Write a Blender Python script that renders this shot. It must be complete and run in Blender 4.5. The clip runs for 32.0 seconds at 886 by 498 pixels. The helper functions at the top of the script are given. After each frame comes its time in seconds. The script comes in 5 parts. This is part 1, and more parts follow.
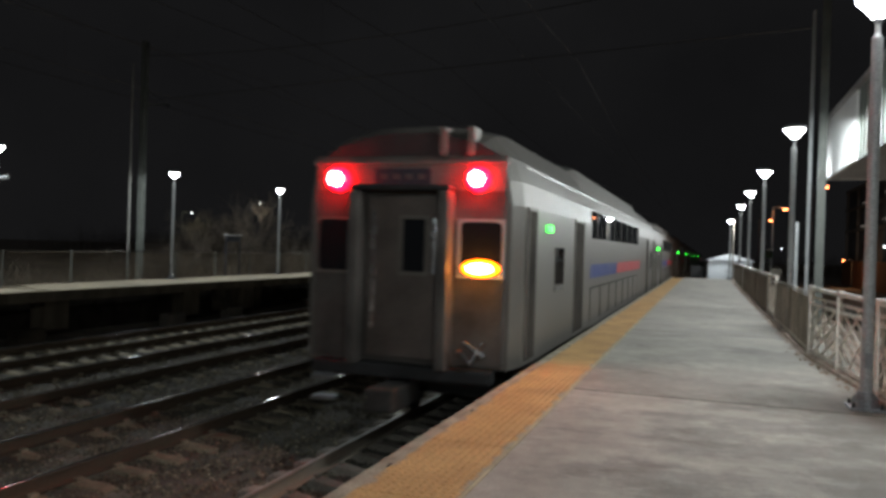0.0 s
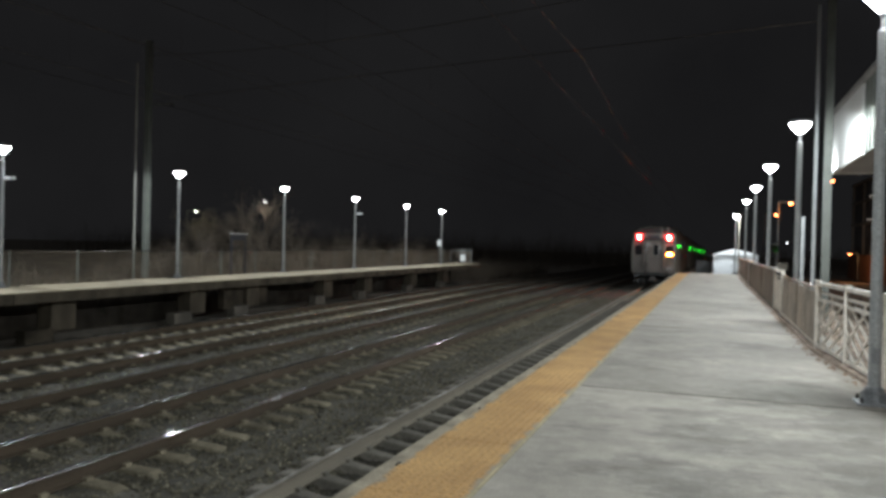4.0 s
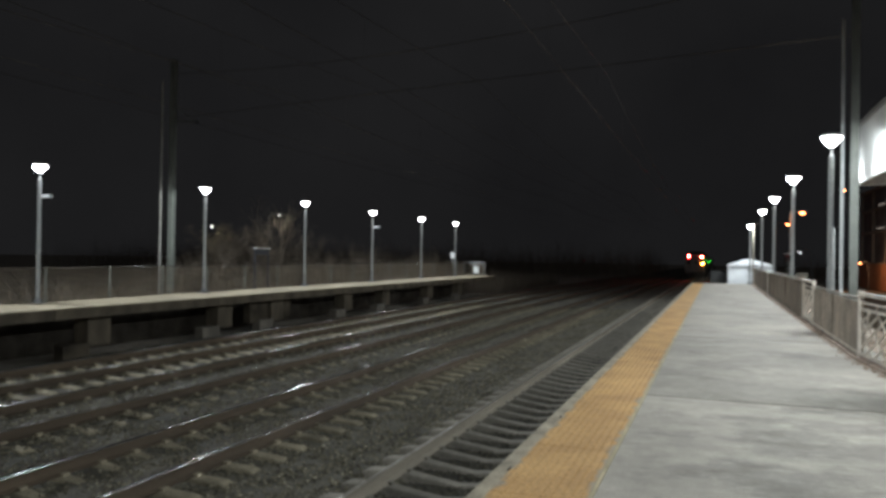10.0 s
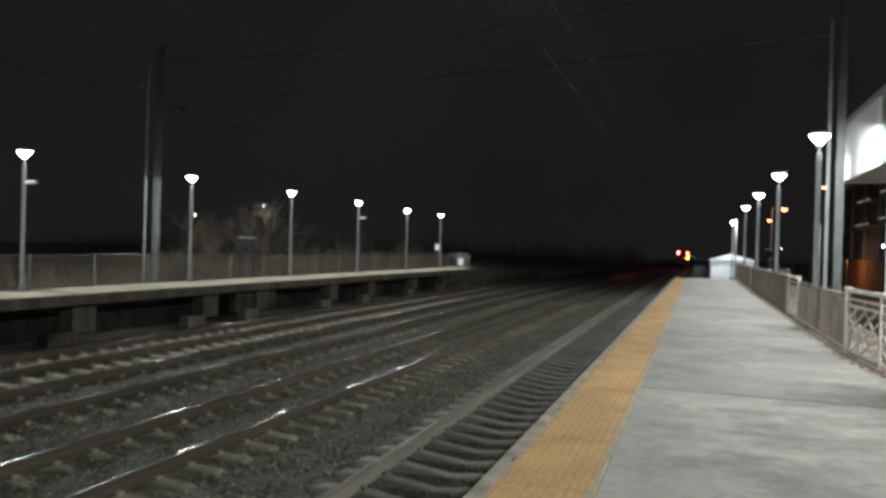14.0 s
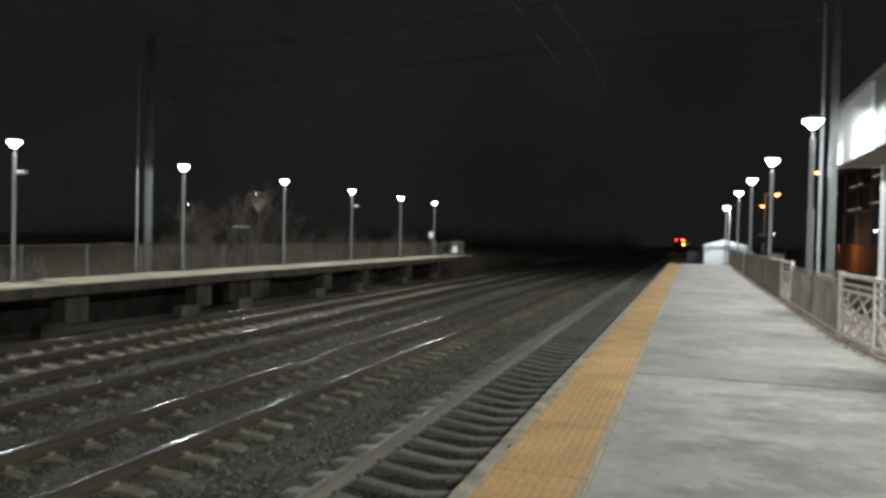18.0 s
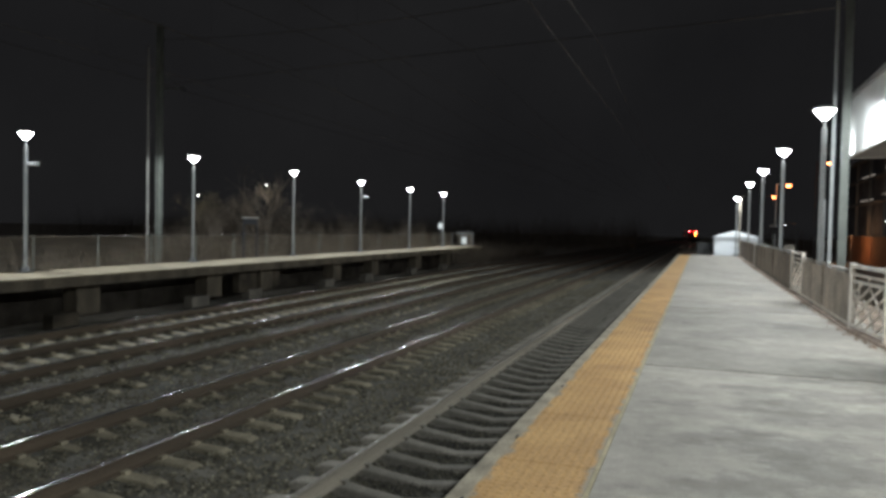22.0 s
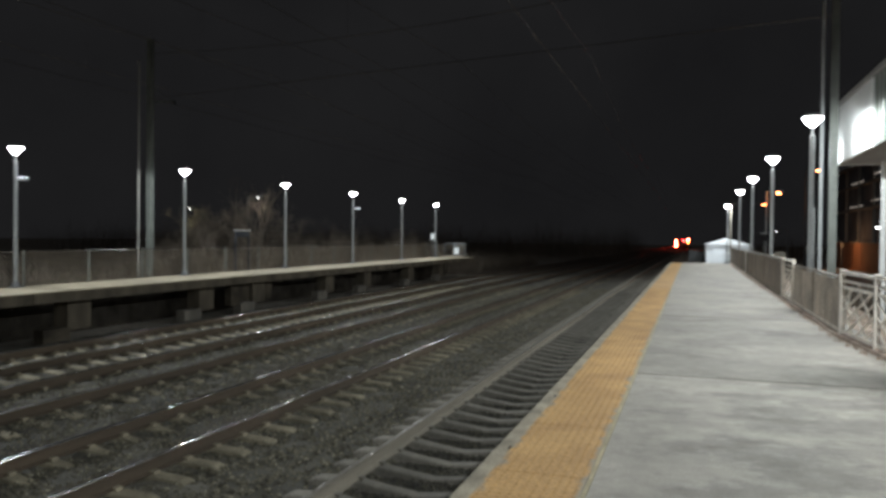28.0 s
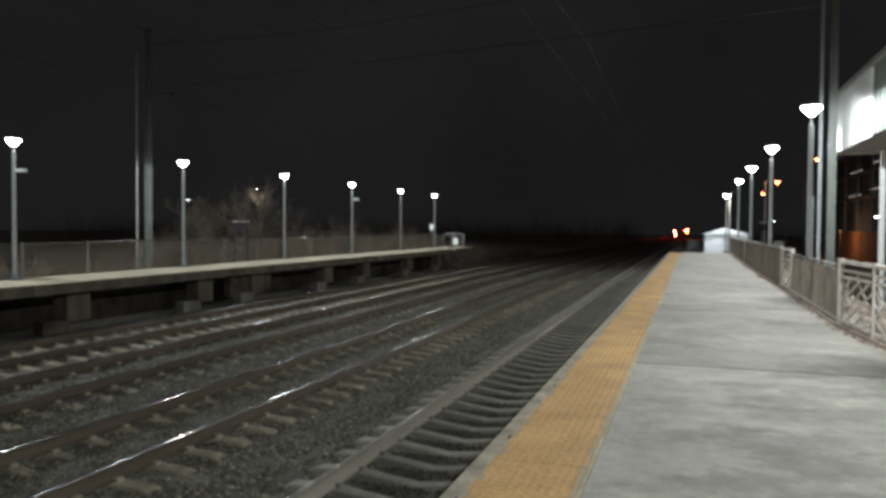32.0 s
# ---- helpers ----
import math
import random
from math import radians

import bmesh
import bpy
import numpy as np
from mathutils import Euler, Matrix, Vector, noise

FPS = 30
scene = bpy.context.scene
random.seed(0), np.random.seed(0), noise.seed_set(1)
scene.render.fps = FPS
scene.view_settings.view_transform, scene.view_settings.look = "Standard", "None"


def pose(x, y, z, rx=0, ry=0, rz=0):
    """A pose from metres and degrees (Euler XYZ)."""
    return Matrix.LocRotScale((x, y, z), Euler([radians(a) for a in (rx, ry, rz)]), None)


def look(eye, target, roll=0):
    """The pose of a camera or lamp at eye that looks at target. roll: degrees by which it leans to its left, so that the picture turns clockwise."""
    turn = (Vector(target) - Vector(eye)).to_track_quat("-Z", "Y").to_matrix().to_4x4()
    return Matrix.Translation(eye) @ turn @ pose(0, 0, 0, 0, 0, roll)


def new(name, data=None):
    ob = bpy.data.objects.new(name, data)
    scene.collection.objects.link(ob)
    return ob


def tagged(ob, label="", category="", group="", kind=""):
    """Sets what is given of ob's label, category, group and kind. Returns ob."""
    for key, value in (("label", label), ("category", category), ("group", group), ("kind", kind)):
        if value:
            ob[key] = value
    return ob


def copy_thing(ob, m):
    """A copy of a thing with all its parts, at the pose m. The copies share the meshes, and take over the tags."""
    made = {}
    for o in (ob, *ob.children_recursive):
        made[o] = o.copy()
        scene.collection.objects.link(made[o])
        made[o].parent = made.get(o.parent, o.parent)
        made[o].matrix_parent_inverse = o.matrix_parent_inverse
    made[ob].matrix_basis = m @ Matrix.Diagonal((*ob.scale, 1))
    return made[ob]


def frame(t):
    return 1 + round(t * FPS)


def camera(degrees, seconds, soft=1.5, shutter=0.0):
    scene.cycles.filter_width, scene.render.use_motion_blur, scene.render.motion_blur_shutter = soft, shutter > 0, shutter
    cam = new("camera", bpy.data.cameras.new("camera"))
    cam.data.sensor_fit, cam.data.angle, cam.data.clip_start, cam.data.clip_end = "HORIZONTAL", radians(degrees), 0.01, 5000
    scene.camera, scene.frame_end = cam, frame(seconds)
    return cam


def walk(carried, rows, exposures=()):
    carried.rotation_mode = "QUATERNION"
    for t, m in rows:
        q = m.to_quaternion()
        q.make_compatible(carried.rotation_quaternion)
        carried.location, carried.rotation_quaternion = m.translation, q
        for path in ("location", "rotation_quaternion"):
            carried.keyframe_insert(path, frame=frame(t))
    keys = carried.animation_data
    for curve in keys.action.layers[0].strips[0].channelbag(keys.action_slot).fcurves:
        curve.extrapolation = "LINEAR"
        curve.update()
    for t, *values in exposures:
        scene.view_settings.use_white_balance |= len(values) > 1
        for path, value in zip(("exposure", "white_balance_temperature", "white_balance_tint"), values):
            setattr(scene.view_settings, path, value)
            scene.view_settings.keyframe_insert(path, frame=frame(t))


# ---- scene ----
cam = camera(60.6, 32.0, soft=3.3, shutter=0.5)
PATH = [
    (0, (1.887, 0.452, 1.369), (1.229, 2.341, 1.362), 1.8),
    (0.5, (1.891, 0.454, 1.376), (1.232, 2.342, 1.364), 1.9),
    (1, (1.89, 0.446, 1.382), (1.232, 2.335, 1.369), 1.7),
    (1.5, (1.894, 0.439, 1.384), (1.235, 2.327, 1.371), 1.6),
    (2, (1.897, 0.432, 1.386), (1.236, 2.32, 1.372), 1.5),
    (2.5, (1.892, 0.443, 1.373), (1.229, 2.329, 1.36), 1.3),
    (3, (1.894, 0.458, 1.37), (1.225, 2.342, 1.355), 1.3),
    (3.5, (1.883, 0.442, 1.375), (1.213, 2.327, 1.359), 1.4),
    (5.5, (1.829, 0.438, 1.396), (1.155, 2.321, 1.371), 0.9),
    (6, (1.779, 0.426, 1.393), (1.088, 2.302, 1.349), 0.9),
    (6.5, (1.737, 0.401, 1.379), (1.025, 2.269, 1.334), 1.2),
    (7, (1.693, 0.266, 1.396), (0.989, 2.137, 1.356), 0.7),
    (7.5, (1.627, 0.165, 1.418), (0.93, 2.039, 1.394), 0.7),
    (8, (1.465, 0.105, 1.407), (0.773, 1.982, 1.403), 1.6),
    (8.5, (1.302, 0.035, 1.42), (0.626, 1.917, 1.424), 0.1),
    (9, (1.322, -0.049, 1.418), (0.646, 1.834, 1.426), 1.0),
    (9.5, (1.358, -0.084, 1.419), (0.678, 1.797, 1.428), 1.0),
    (10, (1.339, -0.088, 1.41), (0.659, 1.793, 1.425), 0.9),
    (10.5, (1.284, -0.094, 1.414), (0.607, 1.788, 1.438), 1.2),
    (11, (1.231, -0.115, 1.414), (0.564, 1.771, 1.443), 1.4),
    (11.5, (1.199, -0.115, 1.412), (0.542, 1.774, 1.445), 1.8),
    (12, (1.186, -0.145, 1.413), (0.537, 1.747, 1.448), 2.2),
    (12.5, (1.189, -0.176, 1.416), (0.546, 1.717, 1.454), 2.3),
    (13, (1.189, -0.187, 1.415), (0.55, 1.708, 1.447), 2.1),
    (13.5, (1.187, -0.163, 1.407), (0.551, 1.733, 1.409), 1.7),
    (14, (1.189, -0.169, 1.408), (0.553, 1.727, 1.402), 1.6),
    (14.5, (1.189, -0.159, 1.409), (0.555, 1.738, 1.398), 1.9),
    (16.5, (1.184, -0.149, 1.407), (0.561, 1.751, 1.379), 0.9),
    (17, (1.184, -0.148, 1.412), (0.562, 1.752, 1.378), 0.9),
    (17.5, (1.185, -0.145, 1.409), (0.563, 1.756, 1.372), 1.0),
    (18, (1.179, -0.136, 1.404), (0.559, 1.765, 1.366), 1.2),
    (18.5, (1.183, -0.137, 1.408), (0.563, 1.764, 1.369), 1.3),
    (19, (1.181, -0.151, 1.404), (0.546, 1.745, 1.364), 1.3),
    (19.5, (1.183, -0.143, 1.403), (0.541, 1.751, 1.362), 1.2),
    (20, (1.18, -0.138, 1.403), (0.535, 1.754, 1.36), 1.2),
    (20.5, (1.179, -0.137, 1.401), (0.529, 1.754, 1.352), 1.2),
    (21, (1.18, -0.131, 1.402), (0.527, 1.758, 1.347), 1.4),
    (21.5, (1.186, -0.129, 1.404), (0.536, 1.761, 1.345), 1.2),
    (22, (1.19, -0.135, 1.403), (0.547, 1.758, 1.341), 1.2),
    (22.5, (1.19, -0.143, 1.404), (0.556, 1.752, 1.34), 1.3),
    (23, (1.193, -0.134, 1.406), (0.566, 1.764, 1.341), 1.1),
    (23.5, (1.191, -0.134, 1.407), (0.568, 1.765, 1.341), 0.8),
    (24, (1.194, -0.136, 1.405), (0.572, 1.764, 1.341), 0.9),
    (24.5, (1.192, -0.12, 1.405), (0.572, 1.78, 1.346), 0.8),
    (25, (1.198, -0.148, 1.406), (0.578, 1.752, 1.353), 0.7),
    (25.5, (1.204, -0.144, 1.413), (0.584, 1.757, 1.362), 0.5),
    (27.5, (1.198, -0.151, 1.409), (0.575, 1.749, 1.374), 0.6),
    (28, (1.204, -0.14, 1.409), (0.579, 1.759, 1.375), 0.6),
    (28.5, (1.198, -0.137, 1.41), (0.572, 1.762, 1.378), 0.6),
    (29, (1.202, -0.148, 1.409), (0.576, 1.752, 1.378), 0.6),
    (29.5, (1.203, -0.135, 1.413), (0.576, 1.764, 1.384), 0.7),
    (30, (1.198, -0.146, 1.409), (0.572, 1.754, 1.382), 0.6),
    (30.5, (1.2, -0.138, 1.41), (0.577, 1.762, 1.384), 0.7),
    (31, (1.205, -0.15, 1.409), (0.583, 1.751, 1.374), 0.2),
    (31.5, (1.201, -0.13, 1.404), (0.58, 1.77, 1.352), 0.2),
    (32, (1.202, -0.149, 1.409), (0.58, 1.751, 1.35), 0.4),
]
EXPOSURE = [(0, -0.5), (0.5, -0.4), (2, -0.2), (3.5, 0.0), (6, 0.08), (9, 0.09), (32, 0.09)]
walk(cam, [(t, look(eye, target, roll)) for t, eye, target, roll in PATH], EXPOSURE)

# ---- world and light ----
world = bpy.data.worlds.new("night")
scene.world = world
world.use_nodes = True
world.node_tree.nodes["Background"].inputs[0].default_value = (0.93, 0.93, 1.0, 1)
world.node_tree.nodes["Background"].inputs[1].default_value = 0.0105
sky_at = world.node_tree.nodes.new("ShaderNodeTexCoord")
cloud = world.node_tree.nodes.new("ShaderNodeTexNoise")
cloud.inputs["Scale"].default_value, cloud.inputs["Detail"].default_value = 2.2, 6
world.node_tree.links.new(sky_at.outputs["Generated"], cloud.inputs["Vector"])
veil = world.node_tree.nodes.new("ShaderNodeValToRGB")
veil.color_ramp.elements[0].position, veil.color_ramp.elements[1].position = 0.3, 0.7
veil.color_ramp.elements[0].color, veil.color_ramp.elements[1].color = (0.72, 0.72, 0.78, 1), (1.3, 1.3, 1.36, 1)
world.node_tree.links.new(cloud.outputs["Fac"], veil.inputs["Fac"])
world.node_tree.links.new(veil.outputs["Color"], world.node_tree.nodes["Background"].inputs[0])
LAMP_POWER = 560.0
LAMP_TINT = (0.88, 0.97, 1.0)


# ---- materials ----
def mat(name, color, rough=0.8, metal=0.0, var=0.25, scale=3.0, fine=60.0, bump=0.3, stretch=(1, 1, 1), tint=None, rnd=0.0, spec=0.5, world=False):
    """A surface with variation at two scales, grain, and a fine relief."""
    m = bpy.data.materials.new(name)
    m.use_nodes = True
    nt = m.node_tree
    n, l = nt.nodes, nt.links
    b = n["Principled BSDF"]
    b.inputs["Roughness"].default_value = rough
    b.inputs["Metallic"].default_value = metal
    b.inputs["Specular IOR Level"].default_value = spec
    if world:
        where = n.new("ShaderNodeNewGeometry").outputs["Position"]
    else:
        where = n.new("ShaderNodeTexCoord").outputs["Object"]
    mp = n.new("ShaderNodeMapping")
    mp.inputs["Scale"].default_value = stretch
    l.new(where, mp.inputs["Vector"])
    big = n.new("ShaderNodeTexNoise")
    big.inputs["Scale"].default_value = scale
    big.inputs["Detail"].default_value = 5
    l.new(mp.outputs[0], big.inputs["Vector"])
    small = n.new("ShaderNodeTexNoise")
    small.inputs["Scale"].default_value = fine
    small.inputs["Detail"].default_value = 3
    l.new(where, small.inputs["Vector"])
    ramp = n.new("ShaderNodeValToRGB")
    t = tint or color
    ramp.color_ramp.elements[0].position, ramp.color_ramp.elements[1].position = 0.3, 0.7
    ramp.color_ramp.elements[0].color = (*[c * (1 - var) for c in color], 1)
    ramp.color_ramp.elements[1].color = (*[min(0.95, c * (1 + var)) for c in t], 1)
    l.new(big.outputs["Fac"], ramp.inputs["Fac"])
    mix = n.new("ShaderNodeMix")
    mix.data_type, mix.blend_type = "RGBA", "MULTIPLY"
    mix.inputs["Factor"].default_value = 0.5
    l.new(ramp.outputs["Color"], mix.inputs["A"])
    r2 = n.new("ShaderNodeValToRGB")
    r2.color_ramp.elements[0].position, r2.color_ramp.elements[1].position = 0.25, 0.65
    r2.color_ramp.elements[0].color = (0.35, 0.35, 0.35, 1)
    r2.color_ramp.elements[1].color = (1.25, 1.25, 1.25, 1)
    l.new(small.outputs["Fac"], r2.inputs["Fac"])
    l.new(r2.outputs["Color"], mix.inputs["B"])
    out = mix.outputs["Result"]
    if rnd:
        info = n.new("ShaderNodeObjectInfo")
        rr = n.new("ShaderNodeMapRange")
        rr.inputs["To Min"].default_value, rr.inputs["To Max"].default_value = 1 - rnd, 1 + rnd
        l.new(info.outputs["Random"], rr.inputs["Value"])
        mul = n.new("ShaderNodeMix")
        mul.data_type, mul.blend_type = "RGBA", "MULTIPLY"
        mul.inputs["Factor"].default_value = 1
        l.new(out, mul.inputs["A"])
        l.new(rr.outputs[0], mul.inputs["B"])
        out = mul.outputs["Result"]
    l.new(out, b.inputs["Base Color"])
    rg = n.new("ShaderNodeMapRange")
    rg.inputs["To Min"].default_value, rg.inputs["To Max"].default_value = max(0.03, rough - 0.12), min(1, rough + 0.12)
    l.new(big.outputs["Fac"], rg.inputs["Value"])
    l.new(rg.outputs[0], b.inputs["Roughness"])
    if bump:
        bp = n.new("ShaderNodeBump")
        bp.inputs["Strength"].default_value = bump
        bp.inputs["Distance"].default_value = 0.01
        l.new(small.outputs["Fac"], bp.inputs["Height"])
        l.new(bp.outputs[0], b.inputs["Normal"])
    return m


def glassy(name, color, rough=0.06):
    m = bpy.data.materials.new(name)
    m.use_nodes = True
    b = m.node_tree.nodes["Principled BSDF"]
    b.inputs["Base Color"].default_value = (*color, 1)
    b.inputs["Roughness"].default_value = rough
    b.inputs["IOR"].default_value = 1.5
    return m


def glow(name, color, strength):
    m = bpy.data.materials.new(name)
    m.use_nodes = True
    b = m.node_tree.nodes["Principled BSDF"]
    b.inputs["Base Color"].default_value = (*color, 1)
    b.inputs["Emission Color"].default_value = (*color, 1)
    b.inputs["Emission Strength"].default_value = strength
    b.inputs["Roughness"].default_value = 0.3
    return m


def concrete(name, color, seed, soil=None, dim_stains=False):
    """Worn broom-finished concrete: blotches, brushed bands across, dark stains and speckle."""
    m = bpy.data.materials.new(name)
    m.use_nodes = True
    nt = m.node_tree
    n, l = nt.nodes, nt.links
    b = n["Principled BSDF"]
    b.inputs["Roughness"].default_value = 0.85
    tc = n.new("ShaderNodeTexCoord")

    def field(scale, stretch, detail, lo, hi, dark, light, rough=0.55):
        mp = n.new("ShaderNodeMapping")
        mp.inputs["Scale"].default_value = stretch
        mp.inputs["Location"].default_value = (seed, seed * 2.3, 0)
        l.new(tc.outputs["Object"], mp.inputs["Vector"])
        t = n.new("ShaderNodeTexNoise")
        t.inputs["Scale"].default_value, t.inputs["Detail"].default_value, t.inputs["Roughness"].default_value = scale, detail, rough
        l.new(mp.outputs[0], t.inputs["Vector"])
        r = n.new("ShaderNodeMapRange")
        r.inputs["From Min"].default_value, r.inputs["From Max"].default_value = lo, hi
        r.inputs["To Min"].default_value, r.inputs["To Max"].default_value = dark, light
        l.new(t.outputs["Fac"], r.inputs["Value"])
        return t, r.outputs[0]

    t1, blotch = field(0.75, (1.0, 0.8, 1), 6, 0.35, 0.65, 0.86, 1.08, 0.6)
    t2, band = field(1.5, (0.5, 1.2, 1), 6, 0.36, 0.64, 0.89, 1.06, 0.6)
    t3, stain = field(1.15, (0.8, 1.05, 1), 11, 0.38, 0.46, 0.76, 1.0, 0.68)
    t4, grain = field(60, (1, 1, 1), 3, 0.2, 0.8, 0.82, 1.14)
    t5, pale = field(1.5, (0.8, 0.95, 1), 11, 0.55, 0.62, 1.0, 1.17, 0.7)
    t6, mottle = field(6, (1, 0.8, 1), 9, 0.34, 0.66, 0.87, 1.1, 0.75)
    fields = [blotch, band, stain, grain, pale, mottle]
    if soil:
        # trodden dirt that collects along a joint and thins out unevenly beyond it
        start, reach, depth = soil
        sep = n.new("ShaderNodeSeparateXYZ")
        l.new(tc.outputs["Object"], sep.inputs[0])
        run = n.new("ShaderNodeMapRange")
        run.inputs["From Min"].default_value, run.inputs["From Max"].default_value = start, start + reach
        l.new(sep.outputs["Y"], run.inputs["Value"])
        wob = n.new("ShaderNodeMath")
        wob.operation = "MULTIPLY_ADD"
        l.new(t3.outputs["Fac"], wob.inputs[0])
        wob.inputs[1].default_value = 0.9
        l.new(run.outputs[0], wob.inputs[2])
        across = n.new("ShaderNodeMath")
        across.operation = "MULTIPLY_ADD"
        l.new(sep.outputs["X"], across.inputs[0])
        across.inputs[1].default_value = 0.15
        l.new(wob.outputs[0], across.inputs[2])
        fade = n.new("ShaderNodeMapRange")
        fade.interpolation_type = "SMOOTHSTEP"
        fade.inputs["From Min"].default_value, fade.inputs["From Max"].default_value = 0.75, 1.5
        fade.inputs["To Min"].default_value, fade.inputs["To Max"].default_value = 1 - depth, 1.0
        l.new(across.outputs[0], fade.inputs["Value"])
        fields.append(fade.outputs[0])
    if dim_stains:
        # ragged stain patches, made denser towards the fence for the dimmer light there
        t7, patch = field(1.2, (0.75, 1.25, 1), 13, 0.3, 0.7, 0.0, 1.0, 0.72)
        sep = n.new("ShaderNodeSeparateXYZ")
        l.new(tc.outputs["Object"], sep.inputs[0])
        lean = n.new("ShaderNodeMath")
        lean.operation = "MULTIPLY_ADD"
        l.new(sep.outputs["X"], lean.inputs[0])
        lean.inputs[1].default_value = -0.13
        l.new(patch, lean.inputs[2])
        dimming = n.new("ShaderNodeMapRange")
        dimming.inputs["From Min"].default_value, dimming.inputs["From Max"].default_value = 0.12, 0.3
        dimming.inputs["To Min"].default_value, dimming.inputs["To Max"].default_value = 0.72, 1.0
        l.new(lean.outputs[0], dimming.inputs["Value"])
        fields.append(dimming.outputs[0])
    out = None
    for f in fields:
        if out is None:
            out = f
            continue
        mu = n.new("ShaderNodeMath")
        mu.operation = "MULTIPLY"
        l.new(out, mu.inputs[0])
        l.new(f, mu.inputs[1])
        out = mu.outputs[0]
    col = n.new("ShaderNodeMix")
    col.data_type, col.blend_type = "RGBA", "MULTIPLY"
    col.inputs["Factor"].default_value = 1
    col.inputs["A"].default_value = (*color, 1)
    l.new(out, col.inputs["B"])
    l.new(col.outputs["Result"], b.inputs["Base Color"])
    bp = n.new("ShaderNodeBump")
    bp.inputs["Strength"].default_value, bp.inputs["Distance"].default_value = 0.25, 0.01
    l.new(t4.outputs["Fac"], bp.inputs["Height"])
    l.new(bp.outputs[0], b.inputs["Normal"])
    return m


CONCRETE = concrete("platform_concrete", (0.405, 0.366, 0.314), 0.0)
TANSLAB = concrete("tan_concrete", (0.4, 0.335, 0.235), 6.1)
DIMSTAINED = concrete("dim_stained_concrete", (0.405, 0.366, 0.314), 0.0, None, True)
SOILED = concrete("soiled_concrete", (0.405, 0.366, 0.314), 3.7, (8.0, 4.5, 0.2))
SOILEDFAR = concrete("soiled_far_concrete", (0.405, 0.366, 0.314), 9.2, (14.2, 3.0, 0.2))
EDGE = mat("edge_concrete", (0.35, 0.3, 0.22), 0.9, var=0.4, scale=4, fine=50)
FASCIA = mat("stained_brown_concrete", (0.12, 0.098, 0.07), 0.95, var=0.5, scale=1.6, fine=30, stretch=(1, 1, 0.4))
# dimmed copy of the brown concrete, with shade put into the colour
FOOTING = mat("dimmed_brown_concrete", (0.085, 0.07, 0.052), 0.95, var=0.5, scale=1.8, fine=25, spec=0.2)
NEARBLACK = mat("near_black_concrete", (0.05, 0.042, 0.034), 0.97, var=0.5, scale=1.6, fine=20, spec=0.1)
DARKCON = mat("aged_concrete", (0.185, 0.165, 0.135), 0.9, var=0.45, scale=1.6, fine=30, stretch=(1, 1, 0.4))
YELLOW = mat("tactile_yellow", (0.55, 0.31, 0.115), 0.75, var=0.18, scale=1.6, fine=40, bump=0.2, tint=(0.57, 0.345, 0.14), rnd=0.03, world=True)
BALLAST = mat("ballast_bed", (0.125, 0.113, 0.09), 0.95, var=0.5, scale=1.2, fine=22, bump=1.0)


def worn_edges(m, x0, x1, bare):
    """Paint worn through to grey along both long edges of the panels."""
    nt = m.node_tree
    n, l = nt.nodes, nt.links
    b = n["Principled BSDF"]
    pos = n.new("ShaderNodeNewGeometry").outputs["Position"]
    sep = n.new("ShaderNodeSeparateXYZ")
    l.new(pos, sep.inputs[0])
    off = n.new("ShaderNodeMath")
    off.operation = "SUBTRACT"
    l.new(sep.outputs["X"], off.inputs[0])
    off.inputs[1].default_value = (x0 + x1) / 2
    side = n.new("ShaderNodeMath")
    side.operation = "ABSOLUTE"
    l.new(off.outputs[0], side.inputs[0])
    chip = n.new("ShaderNodeTexNoise")
    chip.inputs["Scale"].default_value, chip.inputs["Detail"].default_value, chip.inputs["Roughness"].default_value = 3.5, 9, 0.7
    l.new(pos, chip.inputs["Vector"])
    add = n.new("ShaderNodeMath")
    add.operation = "MULTIPLY_ADD"
    l.new(chip.outputs["Fac"], add.inputs[0])
    add.inputs[1].default_value = 0.3
    l.new(side.outputs[0], add.inputs[2])
    rg = n.new("ShaderNodeMapRange")
    half = (x1 - x0) / 2
    rg.inputs["From Min"].default_value, rg.inputs["From Max"].default_value = half + 0.125, half + 0.16
    l.new(add.outputs[0], rg.inputs["Value"])
    mix = n.new("ShaderNodeMix")
    mix.data_type = "RGBA"
    l.new(rg.outputs[0], mix.inputs["Factor"])
    l.new(b.inputs["Base Color"].links[0].from_socket, mix.inputs["A"])
    mix.inputs["B"].default_value = (*bare, 1)
    l.new(mix.outputs["Result"], b.inputs["Base Color"])


worn_edges(YELLOW, 0.076, 0.642, (0.36, 0.3, 0.22))


def stone_mix(m):
    """Each loose stone takes a tone of its own."""
    nt = m.node_tree
    n, l = nt.nodes, nt.links
    b = n["Principled BSDF"]
    geo = n.new("ShaderNodeNewGeometry")
    ramp = n.new("ShaderNodeValToRGB")
    e = ramp.color_ramp.elements
    e[0].color, e[1].color = (0.45, 0.43, 0.4, 1), (1.1, 1.08, 1.0, 1)
    e[1].position = 0.8
    top = e.new(0.93)
    top.color = (1.8, 1.8, 1.7, 1)
    l.new(geo.outputs["Random Per Island"], ramp.inputs["Fac"])
    mix = n.new("ShaderNodeMix")
    mix.data_type, mix.blend_type = "RGBA", "MULTIPLY"
    mix.inputs["Factor"].default_value = 1
    l.new(b.inputs["Base Color"].links[0].from_socket, mix.inputs["A"])
    l.new(ramp.outputs["Color"], mix.inputs["B"])
    l.new(mix.outputs["Result"], b.inputs["Base Color"])
    return m


